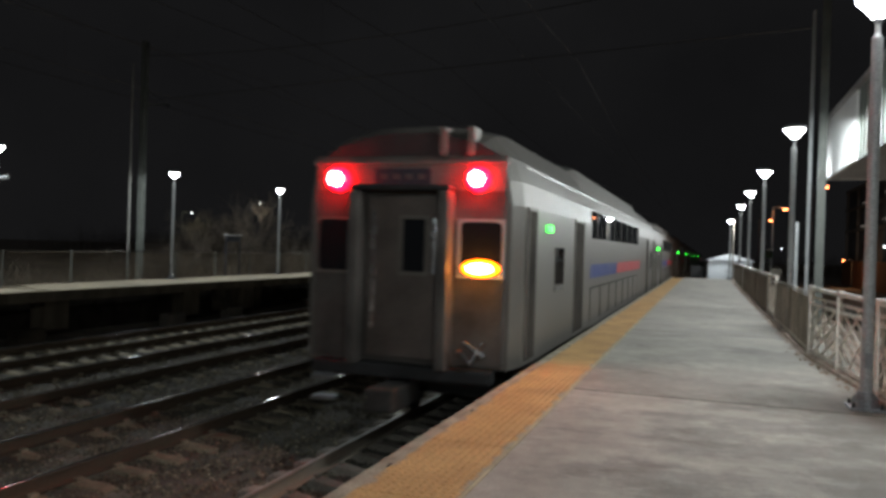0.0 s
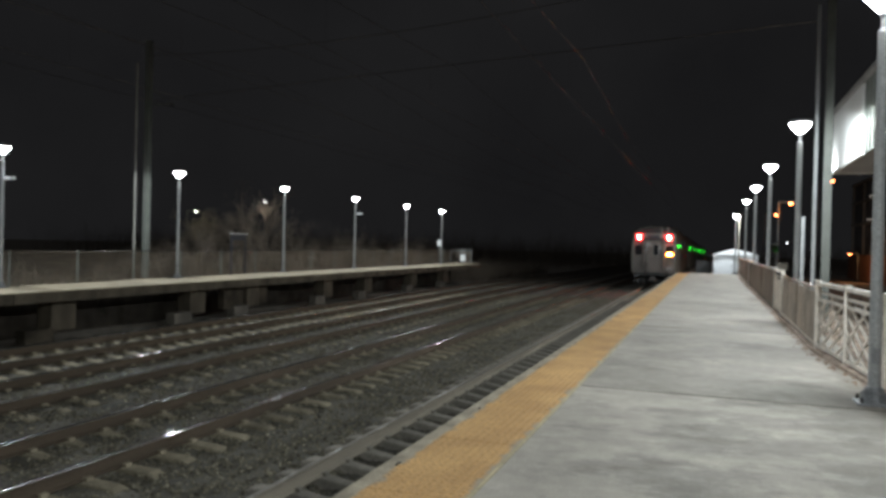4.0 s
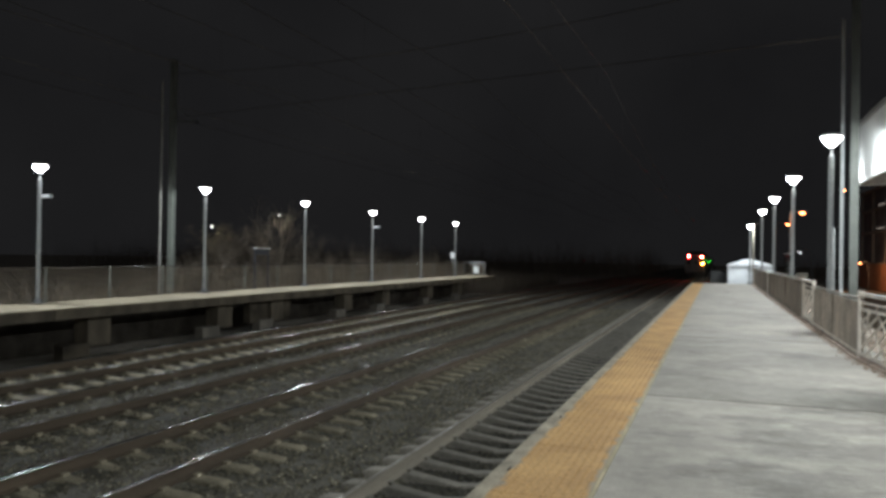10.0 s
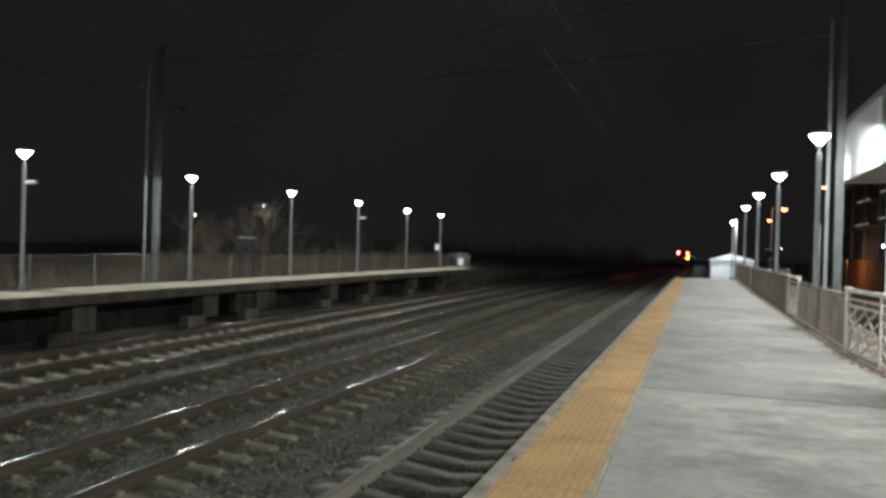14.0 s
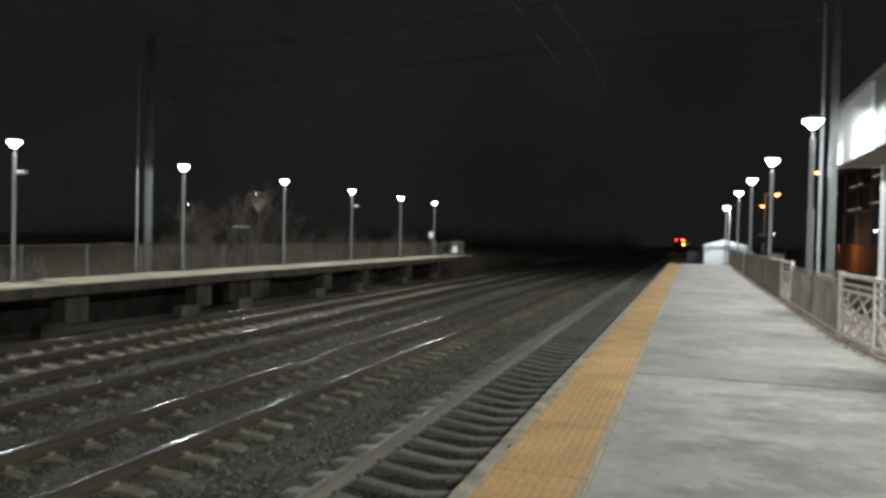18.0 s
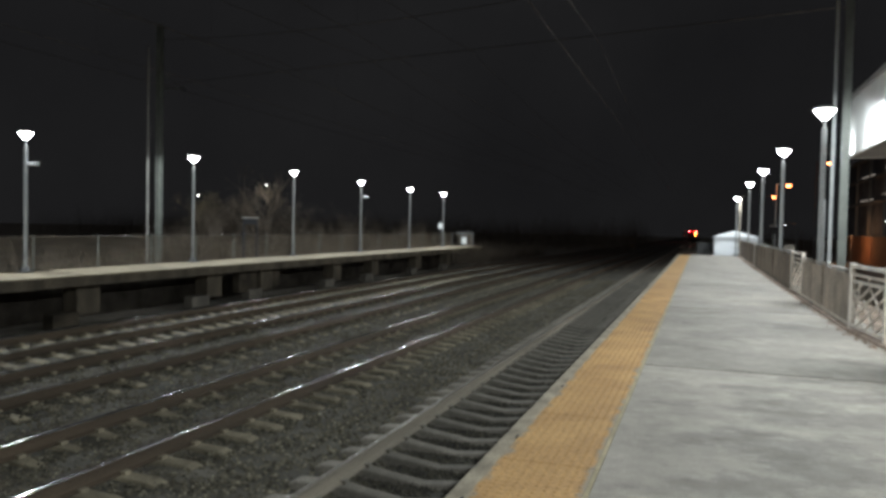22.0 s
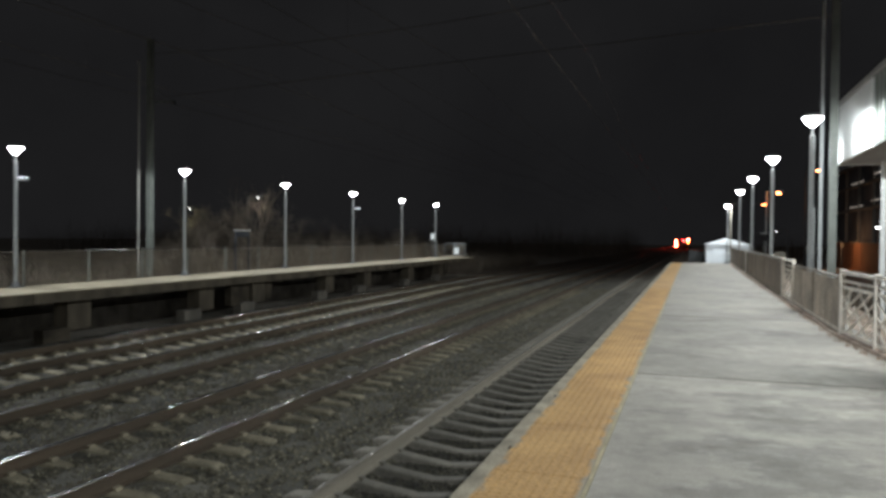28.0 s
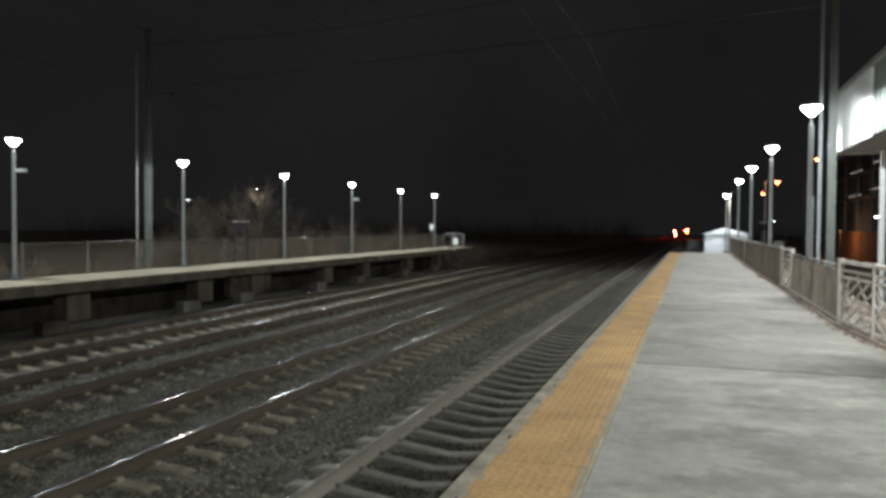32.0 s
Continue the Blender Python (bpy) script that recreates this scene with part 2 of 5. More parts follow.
def greasy_shaded(m, cx, floor_tone=0.3):
    """Darkens between one track's rails: grease, plus the platform's shade put into the colour."""
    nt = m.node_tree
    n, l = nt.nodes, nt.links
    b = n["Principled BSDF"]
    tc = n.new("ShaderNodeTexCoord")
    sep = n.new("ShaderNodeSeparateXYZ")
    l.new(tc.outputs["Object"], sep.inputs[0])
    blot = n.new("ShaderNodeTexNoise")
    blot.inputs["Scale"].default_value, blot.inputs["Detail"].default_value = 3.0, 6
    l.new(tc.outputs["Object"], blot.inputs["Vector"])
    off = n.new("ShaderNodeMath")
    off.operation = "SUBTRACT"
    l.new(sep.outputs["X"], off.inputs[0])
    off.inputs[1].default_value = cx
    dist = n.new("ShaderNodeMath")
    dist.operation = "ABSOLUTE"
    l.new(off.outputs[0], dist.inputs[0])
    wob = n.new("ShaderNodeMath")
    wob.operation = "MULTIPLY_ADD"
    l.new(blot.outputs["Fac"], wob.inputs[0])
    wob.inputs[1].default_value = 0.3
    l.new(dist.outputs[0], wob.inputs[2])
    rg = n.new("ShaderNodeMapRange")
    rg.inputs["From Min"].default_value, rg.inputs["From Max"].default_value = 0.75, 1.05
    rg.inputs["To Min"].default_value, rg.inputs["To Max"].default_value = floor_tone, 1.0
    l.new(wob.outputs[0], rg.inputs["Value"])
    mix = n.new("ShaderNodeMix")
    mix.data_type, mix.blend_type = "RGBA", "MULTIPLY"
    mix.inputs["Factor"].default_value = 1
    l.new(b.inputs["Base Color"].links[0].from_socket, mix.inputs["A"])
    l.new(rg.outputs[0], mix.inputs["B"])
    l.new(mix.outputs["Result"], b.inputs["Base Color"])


STONE = mat("ballast_stone", (0.19, 0.172, 0.132), 0.9, var=0.6, scale=9, fine=40, bump=0.3)
stone_mix(STONE)
greasy_shaded(STONE, -1.7)
greasy_shaded(BALLAST, -1.7)
TIE = mat("tie_concrete", (0.33, 0.285, 0.2), 0.9, var=0.4, scale=2.5, fine=40, rnd=0.15, world=True)
# tie copy with oil and the platform's shade painted between the rails
TIEOILSHADE = mat("oily_shaded_tie", (0.3, 0.272, 0.225), 0.9, var=0.35, scale=2.5, fine=40, rnd=0.15)
greasy_shaded(TIEOILSHADE, 0.0, 0.66)
RUSTPALE = mat("rail_pale_rust", (0.26, 0.225, 0.175), 0.85, var=0.3, scale=3, fine=70, stretch=(1, 0.1, 1))
RUST = mat("rail_rust", (0.105, 0.076, 0.05), 0.85, var=0.35, scale=3, fine=70, stretch=(1, 0.1, 1))
RAILTOP = glassy("rail_running_face", (0.95, 0.95, 0.95), 0.126)
RAILDULL = mat("rail_head_dull", (0.34, 0.305, 0.255), 0.33, 0.5, var=0.3, scale=3, fine=60, bump=0.05, stretch=(1, 0.1, 1))
RAILTOP.node_tree.nodes["Principled BSDF"].inputs["Metallic"].default_value = 1.0
GALV = mat("galvanised_post", (0.3, 0.31, 0.32), 0.5, 0.6, var=0.15, scale=3, fine=50, bump=0.1)
POSTPAINT = mat("painted_post", (0.42, 0.43, 0.43), 0.5, 0.1, var=0.12, scale=3, fine=50, bump=0.08)
FENCEPAINT = mat("cream_fence_paint", (0.78, 0.71, 0.63), 0.6, 0.0, var=0.2, scale=5, fine=60, bump=0.15, world=True)
TOPRAIL = glassy("bright_fence_rail", (0.4, 0.4, 0.4), 0.13)
TOPRAIL.node_tree.nodes["Principled BSDF"].inputs["Metallic"].default_value = 1.0
PALESTRIP = mat("pale_worn_strip", (0.45, 0.38, 0.24), 0.8, var=0.3, scale=3, fine=40, stretch=(1, 0.6, 1), world=True)
FENCEDARK = mat("far_fence_wire", (0.32, 0.27, 0.215), 0.6, 0.2, var=0.2, scale=5, fine=60, bump=0.1)
EARTH = mat("dark_ground", (0.4, 0.36, 0.3), 0.95, var=0.5, scale=0.4, fine=6, bump=0.8)
BARK = mat("bark", (0.14, 0.11, 0.085), 0.9, var=0.35, scale=5, fine=40, bump=0.6, stretch=(1, 1, 0.3))
STAINLESS = mat("car_stainless", (0.205, 0.187, 0.163), 0.5, 0.5, var=0.1, scale=1.2, fine=80, bump=0.05, stretch=(1, 0.2, 1))
CARFACE = mat("car_end_grey", (0.105, 0.092, 0.082), 0.5, 0.25, var=0.5, scale=1.5, fine=60, bump=0.05)
ENDDOOR = mat("end_door_brown_grey", (0.14, 0.115, 0.1), 0.5, 0.2, var=0.3, scale=1.8, fine=70, bump=0.05)
CARROOF = mat("unlit_car_roof", (0.06, 0.055, 0.05), 0.7, 0.1, var=0.4, scale=1.5, fine=40, bump=0.1, stretch=(1, 0.3, 1))
BLACK = mat("undergear_black", (0.02, 0.02, 0.02), 0.7, var=0.4, scale=4, fine=40, bump=0.2)
STEELDARK = mat("wheel_steel", (0.08, 0.075, 0.07), 0.6, 0.6, var=0.3, scale=6, fine=40)
BLUE = mat("stripe_blue", (0.03, 0.05, 0.2), 0.45, var=0.1, scale=3, fine=60, bump=0.02)
REDPAINT = mat("stripe_red", (0.5, 0.06, 0.07), 0.45, var=0.1, scale=3, fine=60, bump=0.02)
GLASS = glassy("dark_window", (0.015, 0.016, 0.018), 0.025)
WHITEPAINT = mat("white_cladding", (0.75, 0.77, 0.8), 0.6, var=0.08, scale=1.5, fine=40, bump=0.05)
BRICK = mat("brick_red", (0.36, 0.17, 0.09), 0.85, var=0.3, scale=4, fine=40, bump=0.4)
LAMPGLASS = glow("lamp_diffuser", (0.95, 0.98, 1.0), 26)
REDGLOW = glow("marker_red", (1.0, 0.2, 0.16), 170)
# glowing surround that stands in for the red halo of a marker light
REDHALO = glow("marker_red_halo", (1.0, 0.0004, 0.003), 110)
AMBERGLOW = glow("amber_panel", (1.0, 0.4, 0.05), 130)
AMBERHALO = glow("amber_halo_rim", (1.0, 0.14, 0.002), 14)
GREENGLOW = glow("door_light_green", (0.03, 1.0, 0.045), 14)
SHEETDARK = mat("brown_fence_sheet", (0.215, 0.168, 0.13), 0.8, 0.0, var=0.3, scale=2.2, fine=16, bump=0.1, rnd=0.22, world=True)
SHEET = mat("tan_fence_sheet", (0.4, 0.335, 0.27), 0.75, 0.0, var=0.3, scale=2.2, fine=16, bump=0.1, rnd=0.12, world=True)
LEAFLITTER = mat("brown_litter", (0.26, 0.17, 0.11), 0.95, var=0.5, scale=6, fine=40, bump=0.8)
BANK = mat("leafy_bank", (0.4, 0.3, 0.23), 0.95, var=0.5, scale=2.5, fine=25, bump=1.0)
RUBBLE = mat("pinkish_rubble", (0.42, 0.33, 0.27), 0.95, var=0.4, scale=8, fine=40, bump=0.3)
SIGNWHITE = mat("sign_white", (0.75, 0.76, 0.76), 0.5, var=0.05, scale=2, fine=50, bump=0.02)
RAILTUBE = mat("worn_metal_top_rail", (0.4, 0.37, 0.33), 0.32, 0.7, var=0.3, scale=4, fine=50, bump=0.1)
SIGNGLOSS = mat("glossy_sign_face", (0.35, 0.35, 0.36), 0.2, 0.9, var=0.1, scale=2, fine=50, bump=0.02)
SIGNDARK = mat("sign_dark", (0.03, 0.035, 0.05), 0.5, var=0.1, scale=2, fine=50, bump=0.02)
WIRE = mat("copper_wire", (0.14, 0.125, 0.11), 0.33, 0.9, var=0.1, scale=2, fine=30, bump=0.0)
COLUMN = mat("green_grey_column", (0.19, 0.2, 0.18), 0.55, 0.2, var=0.2, scale=2, fine=40, bump=0.15)
GARAGEDARK = mat("dim_garage_interior", (0.12, 0.125, 0.14), 0.9, var=0.4, scale=0.5, fine=10, bump=0.1)
GARAGE = mat("garage_concrete", (0.25, 0.24, 0.22), 0.85, var=0.25, scale=0.6, fine=20, bump=0.2)
CANOPY = mat("canopy_white", (0.78, 0.78, 0.76), 0.55, var=0.06, scale=1.5, fine=40, bump=0.03)
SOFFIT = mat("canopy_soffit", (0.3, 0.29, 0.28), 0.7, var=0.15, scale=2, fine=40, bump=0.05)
CHROME = mat("bright_metal", (0.6, 0.6, 0.6), 0.25, 1.0, var=0.1, scale=4, fine=60, bump=0.0)
BULB = glow("white_bulb", (0.95, 0.97, 1.0), 12)
BRUSH = mat("dry_brush", (0.1, 0.078, 0.058), 0.95, var=0.4, scale=0.8, fine=12, bump=0.3)
SIGNALGLOW = glow("signal_lens", (1.0, 0.055, 0.028), 420)
STRIPGLOW = glow("dim_strip_glow", (1.0, 0.9, 0.78), 0.22)
ORANGEGLOW = glow("sodium_lens", (1.0, 0.24, 0.08), 22)


# ---- mesh helpers ----
def box(bm, x0, y0, z0, x1, y1, z1, bevel=0.0):
    m = Matrix.LocRotScale(((x0 + x1) / 2, (y0 + y1) / 2, (z0 + z1) / 2), None, (abs(x1 - x0), abs(y1 - y0), abs(z1 - z0)))
    made = bmesh.ops.create_cube(bm, size=1, matrix=m)["verts"]
    if bevel:
        edges = list({e for v in made for e in v.link_edges})
        bmesh.ops.bevel(bm, geom=edges, offset=bevel, segments=2, affect="EDGES", profile=0.6)
    return bm


def rod(bm, a, b, r0, r1=None, seg=10, caps=True):
    """A round bar from a to b, tapered from r0 to r1."""
    a, b = Vector(a), Vector(b)
    r1 = r0 if r1 is None else r1
    d = (b - a).normalized()
    u = d.orthogonal().normalized()
    w = d.cross(u)
    rings = []
    for p, r in ((a, r0), (b, r1)):
        rings.append([bm.verts.new(p + (u * math.cos(2 * math.pi * i / seg) + w * math.sin(2 * math.pi * i / seg)) * r) for i in range(seg)])
    for i in range(seg):
        j = (i + 1) % seg
        bm.faces.new((rings[0][i], rings[0][j], rings[1][j], rings[1][i]))
    if caps:
        bm.faces.new(list(reversed(rings[0])))
        bm.faces.new(rings[1])
    return bm


def lathe(bm, profile, seg=16, at=(0, 0)):
    """Turns a profile of (radius, height) round the upright axis."""
    rings = []
    for r, z in profile:
        rings.append([bm.verts.new((at[0] + r * math.cos(2 * math.pi * i / seg), at[1] + r * math.sin(2 * math.pi * i / seg), z)) for i in range(seg)])
    for a, b in zip(rings, rings[1:]):
        for i in range(seg):
            j = (i + 1) % seg
            bm.faces.new((a[i], a[j], b[j], b[i]))
    bm.faces.new(list(reversed(rings[0])))
    bm.faces.new(rings[-1])
    return bm


def sweep(bm, section, ys):
    """A closed section of (x, z) carried along y; ys: rows of (y, rise)."""
    rings = [[bm.verts.new((x, y, z + dz)) for x, z in section] for y, dz in ys]
    n = len(section)
    for a, b in zip(rings, rings[1:]):
        for i in range(n):
            j = (i + 1) % n
            bm.faces.new((a[i], b[i], b[j], a[j]))
    bm.faces.new(rings[0])
    bm.faces.new(list(reversed(rings[-1])))
    return bm


def data(name, bm, material, smooth=False):
    bmesh.ops.recalc_face_normals(bm, faces=bm.faces)
    me = bpy.data.meshes.new(name)
    bm.to_mesh(me)
    bm.free()
    me.materials.append(material)
    if smooth:
        me.shade_smooth()
    return me


def part(name, bm, material, parent, label="", smooth=False):
    ob = new(name, data(name, bm, material, smooth))
    ob.parent = parent
    if label:
        ob["label"] = label
    return ob


def piece(name, me, parent, x=0, y=0, z=0):
    ob = new(name, me)
    ob.parent = parent
    ob.location = (x, y, z)
    return ob


def single(name, bm, material, label, category, kind="", smooth=False, group=""):
    return tagged(new(name, data(name, bm, material, smooth)), label, category, group, kind)


def thing(name, label, category, at=(0, 0, 0), kind="", group=""):
    ob = tagged(new(name), label, category, group, kind)
    ob.location = at
    return ob


B = bmesh.new


def dip(y):
    """The line falls gently beyond the platforms."""
    return -0.0052 * max(0.0, y - 50) if y < 90 else -0.208 - 0.0052 * (y - 90)


def tube(bm, pts, r, seg=5):
    """One continuous round strand through the points."""
    rings = []
    for k, p in enumerate(pts):
        d = (Vector(pts[min(k + 1, len(pts) - 1)]) - Vector(pts[max(k - 1, 0)])).normalized()
        u = d.orthogonal().normalized() if k == 0 else (u - d * u.dot(d)).normalized()
        w = d.cross(u)
        rings.append([bm.verts.new(Vector(p) + (u * math.cos(2 * math.pi * i / seg) + w * math.sin(2 * math.pi * i / seg)) * r) for i in range(seg)])
    for a, b in zip(rings, rings[1:]):
        for i in range(seg):
            j = (i + 1) % seg
            bm.faces.new((a[i], a[j], b[j], b[i]))
    bm.faces.new(list(reversed(rings[0])))
    bm.faces.new(rings[-1])
    return bm


RAIL_Z, BED_Z = -1.22, -1.5
FAR_Y = 420

# ---- ground and track bed ----
bm = B()
for y0, y1 in ((-60, 50), (50, 120), (120, 900)):
    v = [bm.verts.new((x, y, BED_Z - 0.06 + dip(y))) for x, y in ((-500, y0), (500, y0), (500, y1), (-500, y1))]
    bm.faces.new(v)
bmesh.ops.remove_doubles(bm, verts=bm.verts, dist=0.001)
single("ground", bm, EARTH, "dark bare ground beside the railway at night", "ground", "structure")

bm = B()
rng = np.random.RandomState(4)
xs = np.arange(-14.6, 0.9, 0.22)
ysb = np.concatenate([np.arange(-6, 30, 0.25), np.arange(30, 120, 2.0), np.arange(120, FAR_Y + 260, 20)])
TRACKS = (-1.70, -5.55, -9.05, -12.17)


def bed_rise(x):
    """How high the stone lies: low between the rails beside the platform, heaped over the ties of the third track."""
    near = min(abs(x - c) for c in TRACKS)
    if x > -3.4:
        return -0.025 if near < 0.68 else 0.0
    if near < 1.25:
        return 0.045 if x > -7.3 else 0.085 if x > -10.6 else 0.05
    return 0.03


grid = []
for y in ysb:
    row = []
    for x in xs:
        z = BED_Z + bed_rise(x) + 0.035 * (noise.noise((x * 2.2, y * 2.2, 0)) + 0.6 * noise.noise((x * 6, y * 6, 3)))
        row.append(bm.verts.new((x, y, z + dip(y))))
    grid.append(row)
for a, b in zip(grid, grid[1:]):
    for i in range(len(xs) - 1):
        bm.faces.new((a[i], a[i + 1], b[i + 1], b[i]))
single("ballast_bed", bm, BALLAST, "dark grey crushed stone ballast under the tracks", "ballast", "structure", True)


def stones():
    """Loose stones on the bed, one sheet of many."""
    count = 230000
    r = np.random.RandomState(7)
    y = 3 + 40 * r.rand(count) ** 1.6
    x = -0.7 - 13.4 * r.rand(count) ** 1.15
    x[-30000:] = -2.5 + 1.6 * r.rand(30000)
    y[:35000] = -6 + 9 * r.rand(35000)
    size = 0.012 + 0.02 * r.rand(count)
    base = np.array([(1, 0, 0), (0, 1, 0), (-1, 0, 0), (0, -1, 0), (0, 0, 1), (0, 0, -1)], float)
    tri = np.array([(0, 1, 4), (1, 2, 4), (2, 3, 4), (3, 0, 4), (1, 0, 5), (2, 1, 5), (3, 2, 5), (0, 3, 5)])
    ang = r.rand(count) * 6.28
    jit = 0.6 + 0.8 * r.rand(count, 6, 3)
    p = base[None] * jit * size[:, None, None] * np.array([1, 1, 0.75])
    c, s = np.cos(ang)[:, None], np.sin(ang)[:, None]
    p = np.stack([p[..., 0] * c - p[..., 1] * s, p[..., 0] * s + p[..., 1] * c, p[..., 2]], -1)
    z = BED_Z - 0.012 + np.array([bed_rise(v) for v in x]) + 0.03 * r.rand(count)
    p += np.stack([x, y, z], -1)[:, None]
    f = (tri[None] + 6 * np.arange(count)[:, None, None]).reshape(-1, 3)
    me = bpy.data.meshes.new("loose_stone")
    me.from_pydata(p.reshape(-1, 3), [], f.tolist())
    me.materials.append(STONE)
    tagged(new("loose_stones", me), "loose grey crushed stones between the ties", "ballast", "", "stuff")


stones()


# ---- tracks ----
def tie_mesh(material):
    bm = B()
    xs = (-1.3, -1.22, -0.75, -0.4, 0.0, 0.4, 0.75, 1.22, 1.3)
    tops = (0.0, 0.03, 0.05, 0.0, -0.045, 0.0, 0.05, 0.03, 0.0)
    rings = []
    for x, t in zip(xs, tops):
        w = 0.125 if abs(x) > 0.5 else 0.108
        rings.append([bm.verts.new(q) for q in ((x, -w - 0.02, -0.16), (x, -w + 0.015, t - 0.012), (x, -w + 0.03, t), (x, w - 0.03, t), (x, w - 0.015, t - 0.012), (x, w + 0.02, -0.16))])
    for a, b in zip(rings, rings[1:]):
        for i in range(5):
            bm.faces.new((a[i], b[i], b[i + 1], a[i + 1]))
    bm.faces.new(rings[0])
    bm.faces.new(list(reversed(rings[-1])))
    for c in (-0.7525, 0.7525):
        for sx in (-1, 1):
            box(bm, c + sx * 0.075 - 0.03, -0.05, 0.045, c + sx * 0.075 + 0.03, 0.05, 0.085)
    return data("tie", bm, material)


RAIL = [(-0.075, 0.0), (-0.075, 0.012), (-0.012, 0.03), (-0.01, 0.13), (-0.034, 0.142), (-0.034, 0.16), (0.034, 0.16), (0.034, 0.142), (0.01, 0.13), (0.012, 0.03), (0.075, 0.012), (0.075, 0.0)]
# the polished band: the crown and the corner that the wheel flanges have worn down, on the inner side
WORN = [(0.002 * k, 0.1766 - (0.002 * k) ** 2 / (0.16 if k > 0 else 0.9) - max(0.0, 0.002 * k - 0.024) ** 2 / 0.05) for k in range(-8, 17)]
HEAD = [(-0.02, 0.1615), (-0.0195, 0.171)] + WORN + [(0.034, 0.1665), (0.034, 0.158), (-0.018, 0.158)]
RAIL_YS = [(-6.2, 0)] + [(float(y), dip(y)) for y in [*range(-6, 60), *range(60, 120, 5), *range(120, FAR_Y + 241, 20)]]


def track(cx, label, tie_shift):
    tr = thing("railway_track", label, "track", (cx, 0, RAIL_Z - 0.175), "structure", "four parallel tracks")
    for c in (-0.7525, 0.7525):
        bm = B()
        sweep(bm, RAIL, RAIL_YS)
        bmesh.ops.translate(bm, vec=(c, 0, 0), verts=bm.verts)
        r = part("rail", bm, RUSTPALE if cx > -3 else RUST, tr, "pale rust-brown steel rail" if cx > -3 else "dark rusty steel rail")
        bm = B()
        sweep(bm, HEAD if c < 0 else [(-x, z) for x, z in reversed(HEAD)], RAIL_YS)
        bmesh.ops.translate(bm, vec=(c, 0, 0), verts=bm.verts)
        part("running_face", bm, RAILTOP if cx < -3 else RAILDULL, r, "worn bright steel running face", True)
    tie = tie_mesh(TIEOILSHADE if cx > -3 else TIE)
    y = 1.5 + tie_shift - 0.61 * 11
    while y < 41:
        piece("tie", tie, tr, 0, y, -0.055 + dip(y))
        y += 0.61
    bm = B()
    while y < 150:
        box(bm, -1.3, y - 0.12, -0.2 + dip(y), 1.3, y + 0.12, -0.07 + dip(y))
        y += 0.61
    tagged(part("distant_ties", bm, TIEOILSHADE if cx > -3 else TIE, tr), kind="stuff")
    return tr


for cx, shift, what in zip(TRACKS, (0.845, 0.2, 0.4, 0.1), ("railway track on concrete ties beside the platform edge", "middle railway track with bright worn rails", "middle railway track with bright worn rails on concrete ties", "railway track on concrete ties along the opposite platform")):
    track(cx, what, shift)


# ---- near platform ----
PX0, PX1, PEND = -0.03, 3.66, 46.5
plat = thing("platform_near", "long concrete platform with worn grey slabs and yellow tactile edge", "platform", kind="structure")
bm = B()
sweep(bm, [(PX0 + 0.06, -0.42), (PX0 + 0.06, -0.16), (PX1, -0.16), (PX1, -0.42)], [(-14, 0), (PEND, 0)])
part("beam", bm, DARKCON, plat, "aged concrete edge beam")
cuts = [-14, -8.0, -3.5, 1.5, 8.0, 14.2, 21.0, 27.5, 34.0, 40.4, PEND]
for a, b in zip(cuts, cuts[1:]):
    bm = B()
    box(bm, 0.672, a + 0.022, -0.16, PX1, b - 0.022, 0.0, 0.006)
    part("slab", bm, SOILED if a == 8.0 else SOILEDFAR if a == 14.2 else DIMSTAINED if a == 1.5 else CONCRETE, plat, "slab soiled along its joint" if a in (8.0, 14.2) else "")
    if a > 0:
        bm = B()
        box(bm, 0.68, a - 0.02, -0.1, PX1 - 0.01, a + 0.02, -0.005)
        part("joint_filler", bm, NEARBLACK, plat, "dark worn joint filler")
    bm = B()
    box(bm, PX0, a + 0.006, -0.18, 0.072, b - 0.006, 0.0, 0.014)
    part("edge_strip", bm, EDGE, plat, "chipped concrete platform edge")
panel_bm = B()
box(panel_bm, 0.076, 0.004, -0.06, 0.642, 1.216, 0.003, 0.003)
panel = data("tactile_panel", panel_bm, YELLOW)
strip = data("border_strip", box(B(), 0.645, 0.003, -0.06, 0.669, 1.217, 0.002, 0.003), PALESTRIP)
y = -14.0
while y + 1.22 < PEND:
    piece("tactile_panel", panel, plat, 0, y, 0)
    piece("border_strip", strip, plat, 0, y, 0)
    y += 1.22


for y in (2.3, 3.55, 4.8, 6.55, 8.9, 11.3, 13.6, 16.2, 19.0):
    bm = B()
    box(bm, 0.058, y - 0.035, -0.005, 0.07, y + 0.035, 0.005, 0.002)
    rod(bm, (0.064, y, 0.004), (0.064, y, 0.009), 0.005, seg=6)
    part("edge_bolt", bm, BLACK, plat, "dark rusted bolt plate")


def domes():
    pts, faces = [], []
    ring = [(math.cos(k * math.pi / 4), math.sin(k * math.pi / 4)) for k in range(8)]
    for i in range(10):
        for j in range(410):
            x, y = 0.076 + 0.03 + i * 0.0562, -2.88 + j * 0.061
            s = len(pts)
            pts += [(x + c * 0.0125, y + q * 0.0125, 0.0032) for c, q in ring] + [(x + c * 0.007, y + q * 0.007, 0.0085) for c, q in ring]
            faces += [(s + k, s + (k + 1) % 8, s + 8 + (k + 1) % 8, s + 8 + k) for k in range(8)] + [tuple(range(s + 8, s + 16))]
    me = bpy.data.meshes.new("tactile_dome")
    me.from_pydata(pts, [], faces)
    me.materials.append(YELLOW)
    ob = new("tactile_domes", me)
    ob.parent = plat
    ob["kind"] = "stuff"


domes()
